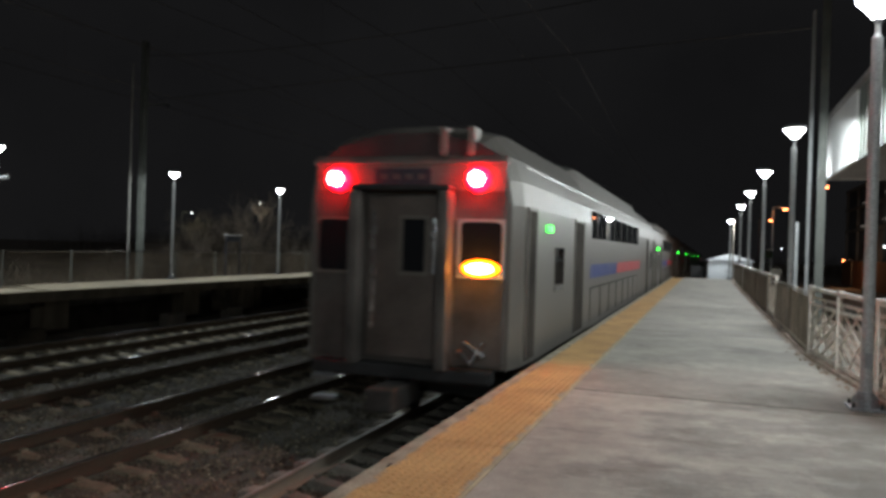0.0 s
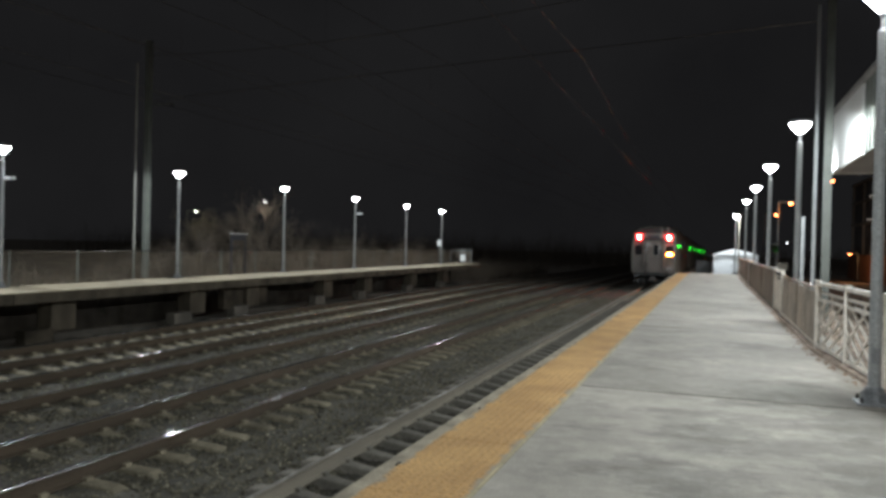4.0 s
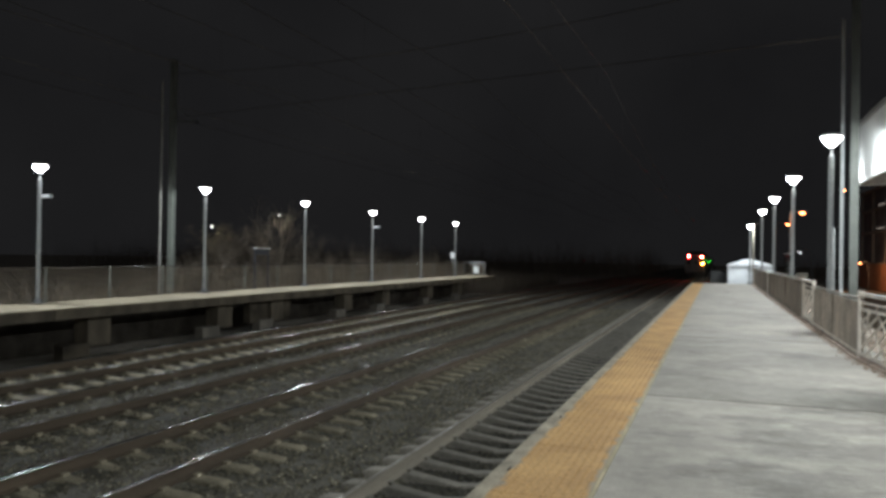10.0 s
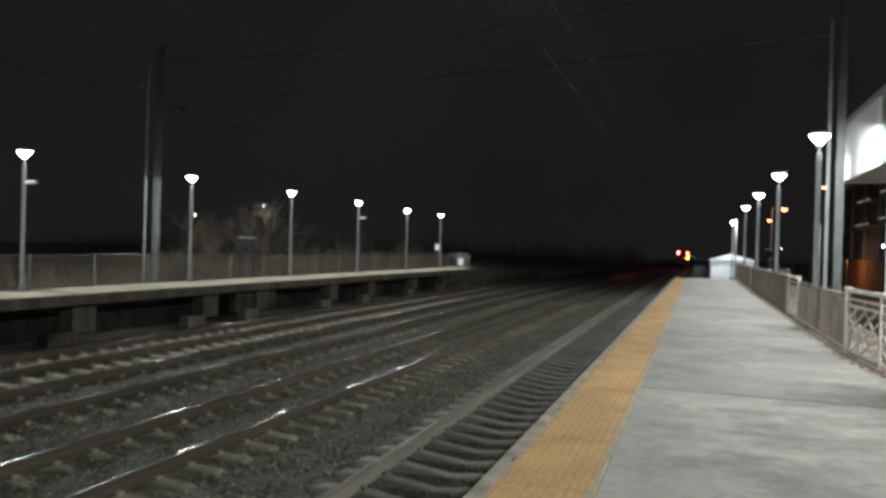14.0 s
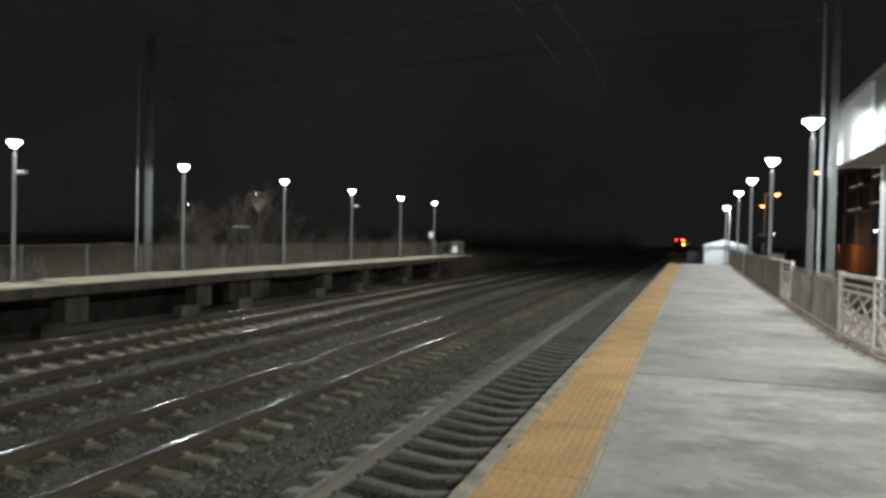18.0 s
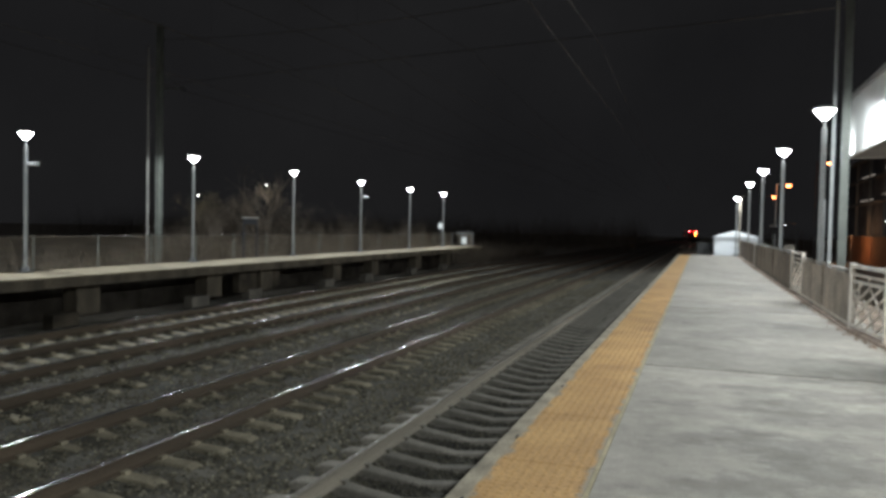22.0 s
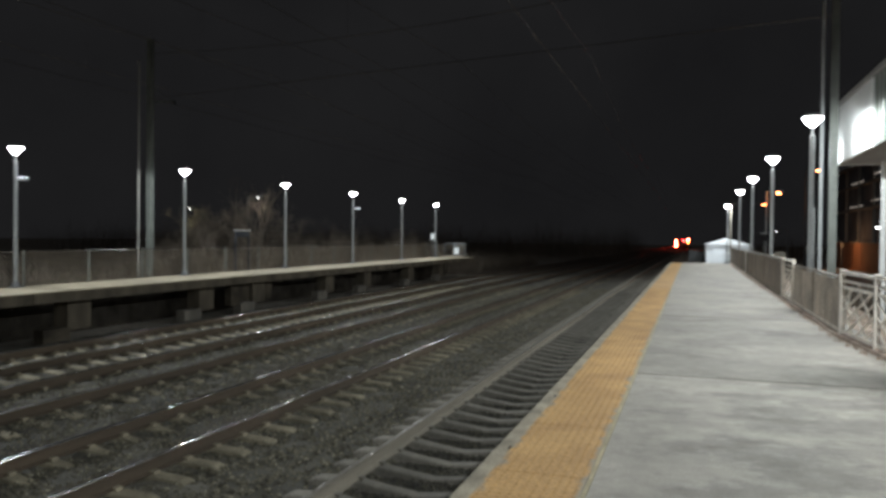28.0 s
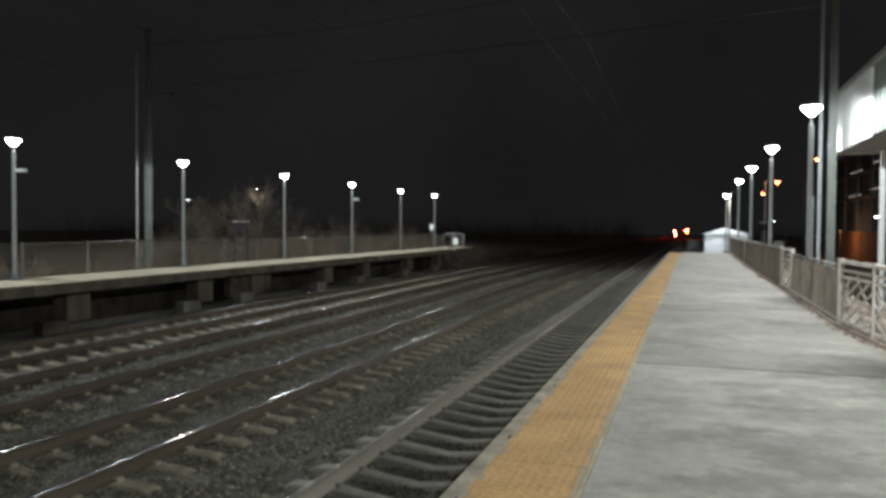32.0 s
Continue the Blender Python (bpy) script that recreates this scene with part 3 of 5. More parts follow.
for y in range(-12, 47, 6):
    bm = B()
    box(bm, 0.5, y - 0.35, -1.6, 3.4, y + 0.35, -0.42, 0.02)
    part("pier", bm, DARKCON, plat, "concrete pier below the platform")

# ---- far platform ----
FX0, FX1, FEND = -13.95, -16.25, 53.5
far = thing("platform_far", "opposite concrete platform raised on dark piers", "platform", kind="structure")
cuts = [-12 + 6.55 * k for k in range(11)]
cuts[-1] = FEND
for a, b in zip(cuts, cuts[1:]):
    bm = B()
    sweep(bm, [(FX0, -0.104), (FX0, -0.088), (FX0 - 0.012, -0.075), (FX1, -0.085), (FX1, -0.104)], [(a + 0.006, 0), (b - 0.006, 0)])
    part("slab", bm, TANSLAB, far)
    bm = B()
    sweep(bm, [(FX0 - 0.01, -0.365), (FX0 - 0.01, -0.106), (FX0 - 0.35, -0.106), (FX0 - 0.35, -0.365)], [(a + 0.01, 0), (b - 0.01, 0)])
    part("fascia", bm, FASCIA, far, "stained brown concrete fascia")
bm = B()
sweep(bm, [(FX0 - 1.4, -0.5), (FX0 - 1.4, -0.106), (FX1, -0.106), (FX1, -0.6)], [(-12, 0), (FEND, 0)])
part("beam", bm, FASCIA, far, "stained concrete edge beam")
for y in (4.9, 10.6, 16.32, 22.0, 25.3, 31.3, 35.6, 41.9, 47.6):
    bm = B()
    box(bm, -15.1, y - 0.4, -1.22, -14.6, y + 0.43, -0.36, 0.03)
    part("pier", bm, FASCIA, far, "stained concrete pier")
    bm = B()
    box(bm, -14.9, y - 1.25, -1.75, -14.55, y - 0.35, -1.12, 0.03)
    # footings before y = 20 take the dimmed copy for their shade
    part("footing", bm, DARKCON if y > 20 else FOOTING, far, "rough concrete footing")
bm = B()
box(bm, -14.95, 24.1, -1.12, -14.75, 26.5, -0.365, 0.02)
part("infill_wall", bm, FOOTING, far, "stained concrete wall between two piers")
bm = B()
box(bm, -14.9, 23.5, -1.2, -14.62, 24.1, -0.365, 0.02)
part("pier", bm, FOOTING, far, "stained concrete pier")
# near-black back wall: the shade under the platform is in its colour
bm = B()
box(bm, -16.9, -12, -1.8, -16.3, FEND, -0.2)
part("back_wall", bm, NEARBLACK, far, "back wall below the platform, near-black for the shade there")


# ---- lamps ----
def lamp_post(x, y, height, label, group, lit=True, camera_arm=0, z=0.0):
    base = thing("platform_lamp", label, "lamp", (x, y, z), group=group)
    bm = B()
    box(bm, -0.15, -0.15, 0, 0.15, 0.15, 0.025, 0.006)
    lathe(bm, [(0.115, 0.02), (0.11, 0.1), (0.075, 0.14), (0.07, 0.16)], 14)
    foot = part("base", bm, GALV, base, "bolted metal base")
    for sx in (-0.115, 0.115):
        for sy in (-0.115, 0.115):
            bm = B()
            rod(bm, (sx, sy, 0.02), (sx, sy, 0.05), 0.017, 0.017, 6)
            rod(bm, (sx, sy, 0.05), (sx, sy, 0.07), 0.009, 0.009, 6)
            part("bolt", bm, STEELDARK, foot)
    bm = B()
    box(bm, -0.03, -0.062, 0.38, 0.03, -0.045, 0.52, 0.006)
    part("cover_plate", bm, GALV, base)
    bm = B()
    rod(bm, (0, 0, 0.1), (0, 0, height - 0.3), 0.053, 0.047, 14, False)
    rod(bm, (0, 0, height - 0.3), (0, 0, height - 0.26), 0.047, 0.024, 14, False)
    rod(bm, (0, 0, height - 0.26), (0, 0, height - 0.12), 0.024, 0.024, 14, False)
    part("post", bm, POSTPAINT, base, smooth=True)
    bm = B()
    lathe(bm, [(0.026, height - 0.17), (0.036, height - 0.155), (0.036, height - 0.121)], 14)
    part("collar", bm, GALV, base)
    bm = B()
    lathe(bm, [(0.046, height - 0.12), (0.06, height - 0.105), (0.176, height + 0.03), (0.184, height + 0.056)], 20)
    g = part("diffuser", bm, LAMPGLASS, base, "glowing white glass diffuser", True)
    g.visible_shadow = False
    bm = B()
    lathe(bm, [(0.186, height + 0.1), (0.19, height + 0.05), (0.2, height + 0.05), (0.2, height + 0.1), (0.15, height + 0.125), (0.05, height + 0.14)], 20)
    part("cap", bm, GALV, base)
    if camera_arm:
        bm = B()
        rod(bm, (0, 0, height - 0.78), (0.16, 0, height - 0.76), 0.02)
        box(bm, 0.12, -0.05, height - 0.82, 0.42, 0.05, height - 0.74, 0.012)
        part("camera_box", bm, WHITEPAINT, base, "white box camera on a short arm")
    return base


def lamp_light(x, y, z, power, size):
    li = bpy.data.lights.new("lamp_light", "POINT")
    li.energy, li.color, li.shadow_soft_size = power, LAMP_TINT, size
    new("lamp_light", li).location = (x, y, z)


NEAR_LAMPS = [(3.32, -7.0), (3.32, 0.65), (3.3, 8.3), (3.36, 15.95), (3.36, 23.55), (3.36, 31.1), (3.36, 39.3), (3.1, 46.2)]
for k, (x, y) in enumerate(NEAR_LAMPS):
    tall = 3.7 if k < 7 else 3.28
    lamp_post(x, y, tall, "slim grey lamp post with glowing white tulip head on the platform", "near platform lamps")
    lamp_light(x, y, tall + (0.018 if k == 3 else 0.034), LAMP_POWER, 0.028)
FAR_LAMPS = [1.35, 8.45, 15.55, 22.65, 29.69, 36.75, 43.9, 50.42]
for k, y in enumerate(FAR_LAMPS):
    lamp_post(-16.0, y, 3.685, "slim grey lamp post with glowing white tulip head on opposite platform", "far platform lamps", camera_arm=k in (2, 5), z=-0.085)
    lamp_light(-16.0, y, 3.644, LAMP_POWER * 0.87, 0.012)


# ---- shed ----
shed = thing("shed", "small white metal shed with a shallow gabled roof", "shed", (0, 0, 0))
bm = B()
box(bm, 1.95, 47.2, -0.1, 4.33, 50.0, 1.08, 0.01)
part("wall", bm, WHITEPAINT, shed)
bm = B()
v = [bm.verts.new(p) for p in ((1.84, 47.05, 1.08), (4.44, 47.05, 1.08), (3.12, 47.05, 1.45), (1.84, 50.1, 1.08), (4.44, 50.1, 1.08), (3.12, 50.1, 1.45))]
for f in ((0, 1, 2), (3, 5, 4), (0, 2, 5, 3), (2, 1, 4, 5), (1, 0, 3, 4)):
    bm.faces.new([v[i] for i in f])
part("roof", bm, WHITEPAINT, shed)


bm = B()
for k in range(11):
    box(bm, 2.0 + 0.21 * k, 47.175, -0.05, 2.03 + 0.21 * k, 47.2, 1.05)
part("ribbing", bm, WHITEPAINT, shed)["kind"] = "stuff"
bm = B()
box(bm, 2.35, 47.15, -0.05, 3.0, 47.19, 0.95, 0.008)
d = part("door", bm, WHITEPAINT, shed, "white sheet metal door")
bm = B()
box(bm, 2.92, 47.12, 0.42, 2.96, 47.15, 0.54, 0.005)
part("handle", bm, GALV, d)

# plain dark box that stands in for the bush beside the shed
cab = thing("equipment_cabinet", "dark box standing in for a bush at the platform end", "cabinet")
bm = B()
box(bm, 0.98, 48.6, -1.5, 1.85, 49.4, 0.62, 0.02)
part("body", bm, BLACK, cab)
bm = B()
box(bm, 0.96, 48.58, 0.62, 1.87, 49.42, 0.68, 0.015)
part("lid", bm, BLACK, cab)

pole = thing("camera_pole", "slim grey pole with small camera arm beside the shed", "pole", (3.3, 47.0, 0))
bm = B()
rod(bm, (0, 0, 0), (0, 0, 3.35), 0.045, 0.04, 10, False)
part("post", bm, DARKCON, pole, smooth=True)
bm = B()
rod(bm, (0, 0, 3.3), (0.2, 0, 3.45), 0.015)
part("arm", bm, NEARBLACK, pole)
bm = B()
box(bm, 0.15, -0.04, 3.44, 0.32, 0.04, 3.5, 0.015)
part("camera_box", bm, NEARBLACK, pole)


# ---- fences on the near platform ----
def fence_run(p, q, panels, solid, label, sparse=False, infill=None, drop=0.0):
    """Posts, rails and either criss-cross bars or sheets, from p to q."""
    p, q = Vector((*p, 0)), Vector((*q, 0))
    run = (q - p).length
    ang = math.atan2(q.y - p.y, q.x - p.x)
    f = thing("platform_fence", label, "fence", group="platform fence runs")
    f.matrix_basis = Matrix.Translation(p) @ Matrix.Rotation(ang, 4, "Z")
    step = run / panels
    post = B()
    box(post, -0.032, -0.032, 0, 0.032, 0.032, 0.975, 0.006)
    box(post, -0.04, -0.04, 0.975, 0.04, 0.04, 0.99, 0.004)
    post_me = data("post", post, FENCEPAINT)
    inner = data("post", box(B(), -0.016, -0.016, 0, 0.016, 0.016, 0.92 - drop, 0.005), infill or SHEET) if solid else post_me
    for k in range(panels + 1):
        piece("post", post_me if k in (0, panels) else inner, f, k * step)
    for name, z, r in (("top_rail", 0.945 - drop, 0.026 if drop == 0 else 0.017), ("middle_rail", 0.83, 0.018), ("lattice_rail", 0.735, 0.02), ("bottom_rail", 0.1, 0.02)):
        for k in range(panels):
            if name in ("middle_rail", "lattice_rail") and solid:
                continue
            bm = B()
            box(bm, k * step + 0.03, -r, z - r, (k + 1) * step - 0.03, r, z + r, 0.005)
            part(name, bm, RAILTUBE if solid and name == "top_rail" else infill or FENCEPAINT, f)
    if solid:
        bm = B()
        box(bm, 0.032, -0.012, 0.07 - drop / 2, step - 0.032, 0.012, 0.9 - drop, 0.004)
        sheet = data("infill_sheet", bm, infill or SHEET)
        rr = random.Random(int(run * 10))
        for k in range(panels):
            # sheets hang a little unevenly
            ob = piece("infill_sheet", sheet, f, k * step, 0, rr.uniform(-0.018, 0.0))
            ob.rotation_euler = (rr.uniform(-0.025, 0.025), rr.uniform(-0.008, 0.008), 0)
    else:
        rr = random.Random(panels)
        for k in range(panels):
            x0, x1 = k * step + 0.03, (k + 1) * step - 0.03
            # slanted bars, the other way in every second panel, with a few crossing
            up = (k % 2 == 0) != sparse
            bars = []
            for e in ((-0.45, -0.27, -0.09, 0.09, 0.27, 0.45) if sparse else (-0.6, -0.43, -0.26, -0.09, 0.08, 0.25, 0.42, 0.59)):
                a, b, za, zb = x0, x1, 0.12 + e, 0.72 + e
                if za < 0.12:
                    a, za = x0 + (0.12 - za) * (x1 - x0) / 0.6, 0.12
                if zb > 0.72:
                    b, zb = x1 - (zb - 0.72) * (x1 - x0) / 0.6, 0.72
                if b - a > 0.1:
                    bars.append((a, za, b, zb))
            if not sparse:
                xm = (x0 + x1) / 2
                bars += [(x0, 0.45, x0 + 0.45, 0.12), (xm, 0.72, x1, 0.3), (xm - 0.2, 0.5, xm + 0.3, 0.12), (xm, 0.72, xm, 0.83), (x0 + 0.3, 0.4, x0 + 0.3, 0.72), (x0, 0.6, x0 + 0.5, 0.3 + rr.uniform(-0.05, 0.05))]
            if not up:
                bars = [(x0 + x1 - a, za, x0 + x1 - b, zb) for a, za, b, zb in bars]
            for a, za, b, zb in bars:
                def clip(x, z, x2, z2):
                    if x < x0:
                        return x0, z + (z2 - z) * (x0 - x) / (x2 - x)
                    if x > x1:
                        return x1, z + (z2 - z) * (x1 - x) / (x2 - x)
                    return x, z
                a2, za2 = clip(a, za, b, zb)
                b2, zb2 = clip(b, zb, a, za)
                bm = B()
                rod(bm, (a2, 0, za2), (b2, 0, zb2), 0.02 if sparse else 0.017, seg=5)
                part("lattice_bar", bm, FENCEPAINT, f)
    bm = B()
    box(bm, 0, -0.07, 0, run, 0.07, 0.05, 0.008)
    part("kerb", bm, RUBBLE, f, "low stained concrete kerb")
    return f


fence_run((3.62, 2.4), (3.52, 8.9), 6, False, "cream metal fence with criss-cross bars on platform edge")
fence_run((3.52, 8.96), (3.275, 12.05), 2, False, "cream metal fence with criss-cross bars beside the lamp")
fence_run((3.27, 12.12), (3.27, 17.6), 4, True, "cream metal fence with tan sheet infill panels", drop=0.07)
fence_run((3.27, 17.67), (3.27, 19.6), 1, False, "cream metal fence with open slanted bars", True)
fence_run((3.27, 19.67), (3.28, 32.9), 8, True, "cream metal fence with darker brown sheet infill panels", infill=SHEETDARK)
fence_run((3.28, 33.0), (3.3, 46.0), 8, True, "long cream metal fence with brown sheet infill near the shed", infill=SHEETDARK)
bm = B()
rr = random.Random(5)
for k in range(1100):
    y = rr.uniform(4, 40)
    x = (3.24 if y > 11.7 else 3.24 + (11.7 - y) * 0.1) - abs(rr.gauss(0, 0.09)) + 0.04
    s = rr.uniform(0.012, 0.035)
    a = rr.uniform(0, 6.28)
    pts = [bm.verts.new((x + s * math.cos(a + c), y + s * math.sin(a + c), 0.004 + 0.02 * rr.random())) for c in (0, 1.3, 3.1, 4.6)]
    bm.faces.new(pts)
single("fallen_leaves", bm, LEAFLITTER, "brown fallen leaves along the fence kerb", "leaves", "stuff")

bm = B()
for k in range(900):
    y = rr.uniform(4, 44)
    x = (3.22 if y > 11.7 else 3.22 + (11.7 - y) * 0.1) - abs(rr.gauss(0, 0.06)) + 0.03
    s = rr.uniform(0.012, 0.04)
    a = rr.uniform(0, 6.28)
    low = [bm.verts.new((x + s * math.cos(a + c), y + s * math.sin(a + c), 0.001)) for c in (0, 1.5, 3.0, 4.7)]
    top = bm.verts.new((x + rr.uniform(-0.3, 0.3) * s, y + rr.uniform(-0.3, 0.3) * s, s * rr.uniform(0.6, 1.2)))
    for c in range(4):
        bm.faces.new((low[c], low[(c + 1) % 4], top))
single("kerb_rubble", bm, RUBBLE, "pinkish crumbled rubble along the foot of the fence", "rubble", "stuff")

# ---- leafy bank behind the near fence ----
bm = B()
prof = [(3.68, -0.09), (4.1, -0.1), (4.9, -0.25), (6.0, -0.7), (7.5, -1.3), (9.0, -1.62)]
rows = []
for y in np.arange(-14, 46.1, 0.5):
    rows.append([bm.verts.new((x, y, z + 0.05 * noise.noise((x * 1.3, y * 1.3, 2)))) for x, z in prof])
for a, b in zip(rows, rows[1:]):
    for i in range(len(prof) - 1):
        bm.faces.new((a[i], a[i + 1], b[i + 1], b[i]))
single("bank", bm, BANK, "low earth bank covered with brown leaves behind the fence", "bank", "structure", True)

# ---- fence on the far platform ----
ff = thing("chain_link_fence", "grey chain-link fence along the back of the opposite platform", "fence")
post_bm = B()
rod(post_bm, (0, 0, -0.1), (0, 0, 0.9), 0.03, seg=8)
post_me = data("post", post_bm, COLUMN)
FENX = -16.17
y = -10.0
ys = []
while y < FEND:
    ys.append(y)
    piece("post", post_me, ff, FENX, y, 0)
    y += 2.36
for a, b in zip(ys, ys[1:] + [FEND - 0.1]):
    bm = B()
    rod(bm, (FENX, a, 0.87), (FENX, b, 0.87), 0.018, seg=16, caps=False)
    part("top_rail", bm, TOPRAIL, ff, "bright galvanised top rail", True)
bm = B()
for y in np.arange(-10, FEND, 0.15):
    for s in (-1, 1):
        y1 = y + s * 0.83
        if -10 <= y1 <= FEND:
            rod(bm, (FENX, y, -0.06), (FENX, y1, 0.86), 0.008, seg=3, caps=False)
part("wire_mesh", bm, FENCEDARK, ff)["kind"] = "stuff"
ef = thing("end_fence", "short chain-link fence closing the opposite platform end", "fence")
for x in (-16.3, -15.5, -14.72):
    bm = B()
    rod(bm, (x, FEND - 0.1, -0.1), (x, FEND - 0.1, 0.88), 0.028, seg=8)
    part("post", bm, GALV, ef)
bm = B()
rod(bm, (-16.3, FEND - 0.1, 0.87), (-14.72, FEND - 0.1, 0.87), 0.024, seg=8)
part("top_rail", bm, GALV, ef)
bm = B()
for x in np.arange(-16.25, -14.75, 0.085):
    rod(bm, (x, FEND - 0.1, 0), (min(-14.72, x + 0.5), FEND - 0.1, 0.86), 0.004, seg=3, caps=False)
    rod(bm, (x, FEND - 0.1, 0.86), (min(-14.72, x + 0.5), FEND - 0.1, 0), 0.004, seg=3, caps=False)
part("wire_mesh", bm, FENCEDARK, ef)["kind"] = "stuff"
bm = B()
box(bm, -15.55, FEND - 0.15, 0.08, -15.15, FEND - 0.13, 0.58, 0.004)
single("notice", bm, SIGNWHITE, "blank white rectangular notice on the end fence", "sign")
sp = thing("marker_sign", "small white sign on a thin post behind the fence", "sign", (-17.1, 53.0, -0.1))
bm = B()
rod(bm, (0, 0, 0), (0, 0, 1.7), 0.025, seg=8)
part("post", bm, GALV, sp)
bm = B()
box(bm, -0.14, -0.02, 1.25, 0.14, -0.005, 1.68, 0.004)
part("plate", bm, SIGNWHITE, sp)

ss = thing("platform_sign", "tall dark sign frame with a bright metal top", "sign", (-16.1, 26.45, -0.085))
for y in (-0.47, 0.47):
    bm = B()
    box(bm, -0.022, y - 0.022, 0, 0.022, y + 0.022, 1.62, 0.004)
    part("post", bm, SIGNDARK, ss)
bm = B()
box(bm, -0.08, -0.52, 1.62, 0.08, 0.52, 1.655, 0.01)
part("top_bar", bm, CANOPY, ss, "bright metal top bar")
bm = B()
box(bm, -0.02, -0.44, 1.38, 0.02, 0.44, 1.6, 0.004)
part("panel", bm, SIGNDARK, ss)


# ---- overhead line ----
def messenger(y):
    u = ((y + 22) % 44) / 44
    return 6.7 - 2.8 * u * (1 - u)


def wire_set(cx, label):
    w = thing("overhead_wire", label, "wire", (cx, 0, 0), group="overhead wires")
    bm = B()
    tube(bm, [(0, y, 5.24 + dip(y)) for y in (-10, 20, 50, 80, 110)], 0.007)
    part("contact_wire", bm, WIRE, w)
    bm = B()
    tube(bm, [(0, y, messenger(y)) for y in range(-22, 111, 2)], 0.007)
    part("messenger_wire", bm, WIRE, w)
    for y in range(2, 66, 6):
        bm = B()
        rod(bm, (0, y, 5.24 + dip(y)), (0, y, messenger(y)), 0.002, seg=4)
        part("dropper", bm, WIRE, w)


for cx in TRACKS:
    wire_set(cx, "thin overhead contact wire hung above the railway track")


def h_column(x, y, z0, z1, label, w=0.1, paint=None):
    c = thing("catenary_pole", label, "pole", (x, y, 0))
    bm = B()
    box(bm, -w, -w, z0, w, -w + 0.015, z1)
    box(bm, -w, w - 0.015, z0, w, w, z1)
    box(bm, -0.01, -w + 0.015, z0, 0.01, w - 0.015, z1)
    part("column", bm, paint or COLUMN, c)
    bm = B()
    box(bm, -0.25, -0.25, z0, 0.25, 0.25, z0 + 0.4, 0.02)
    part("foundation", bm, DARKCON, c)
    return c


def thin_pole(x, y, z0, z1, r, label, material=None):
    c = thing("utility_pole", label, "pole", (x, y, 0))
    bm = B()
    rod(bm, (0, 0, z0), (0, 0, z1), r, r * 0.9, 10, False)
    part("post", bm, material or POSTPAINT, c, smooth=True)
    bm = B()
    lathe(bm, [(r * 1.8, z0), (r * 1.8, z0 + 0.12), (r * 1.1, z0 + 0.18)], 10)
    part("base", bm, GALV, c)
    return c


h_column(-19.0, 24.48, -1.6, 9.0, "tall grey steel overhead line column behind the fence")
thin_pole(-19.0, 23.84, -1.6, 8.0, 0.045, "thin grey pole beside the overhead line column", GARAGE)
h_column(4.29, 19.5, -1.5, 9.0, "tall green-grey steel overhead line column by the platform", 0.08, COLUMN)
thin_pole(4.04, 19.5, -1.5, 7.0, 0.045, "thin pale pole beside the steel column")
thin_pole(3.62, 17.6, 0.0, 2.1, 0.04, "short pale blue-grey pole behind the fence")
span = thing("cross_span", "thin cross-span wires between the overhead line columns", "wire")
for z, sag in ((6.63, 0.0), (8.4, 0.55)):
    bm = B()
    tube(bm, [(-19 + 23.3 * k / 16, 24.4 - 4.9 * k / 16, z - 4 * sag * k / 16 * (1 - k / 16)) for k in range(17)], 0.011)
    part("span_wire", bm, WIRE, span)

feed = thing("feeder_wire", "thin shiny feeder wire on a bracket of the steel column", "wire")
bm = B()
tube(bm, [(-17.85, y, 6.38) for y in range(-10, 91, 4)], 0.009)
part("strand", bm, WIRE, feed)
bm = B()
rod(bm, (-18.9, 24.48, 6.5), (-17.8, 24.48, 6.5), 0.03, seg=8)
rod(bm, (-18.9, 24.48, 7.1), (-17.9, 24.48, 6.52), 0.018, seg=6)
part("bracket", bm, COLUMN, feed)
bm = B()
lathe(bm, [(0.03, 6.37), (0.07, 6.38), (0.04, 6.41), (0.07, 6.43), (0.04, 6.46), (0.03, 6.49)], 10, (-17.85, 24.48))
part("insulator", bm, SIGNDARK, feed)

# ---- canopy beyond the fence ----
can = thing("canopy", "white station canopy with deep fascia on pale columns", "canopy")
bm = B()
box(bm, 4.45, 16.4, 3.22, 4.53, 20.4, 4.55, 0.01)
part("fascia", bm, CANOPY, can, "bright white fascia board")
bm = B()
box(bm, 4.49, 8.0, 3.22, 4.53, 16.396, 4.55, 0.01)
ribbed = part("ribbed_fascia", bm, COLUMN, can, "grey ribbed metal fascia")
rib = data("fascia_rib", box(B(), 4.462, -0.05, 3.23, 4.49, 0.05, 4.54, 0.008), COLUMN)
for k in range(27):
    piece("fascia_rib", rib, ribbed, 0, 8.15 + 0.305 * k, 0)
bm = B()
box(bm, 4.53, 20.32, 3.22, 8.4, 20.4, 4.55, 0.01)
part("end_fascia", bm, CANOPY, can)
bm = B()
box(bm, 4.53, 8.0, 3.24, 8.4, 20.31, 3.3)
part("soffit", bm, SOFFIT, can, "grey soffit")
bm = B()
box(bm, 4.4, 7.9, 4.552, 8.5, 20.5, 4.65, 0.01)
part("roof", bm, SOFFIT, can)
for x, y in ((5.38, 19.6), (5.38, 11.0), (7.9, 19.6), (7.9, 11.0)):
    bm = B()
    rod(bm, (x, y, -1.5), (x, y, 3.24), 0.075, seg=14, caps=False)
    part("column", bm, CANOPY, can, "pale round column", True)

ub = thing("utility_box", "small grey metal utility box on a post behind the fence", "box", (4.24, 30.0, -0.15))
bm = B()
rod(bm, (0, 0, 0), (0, 0, 0.88), 0.035, seg=8)
part("post", bm, GALV, ub)
bm = B()
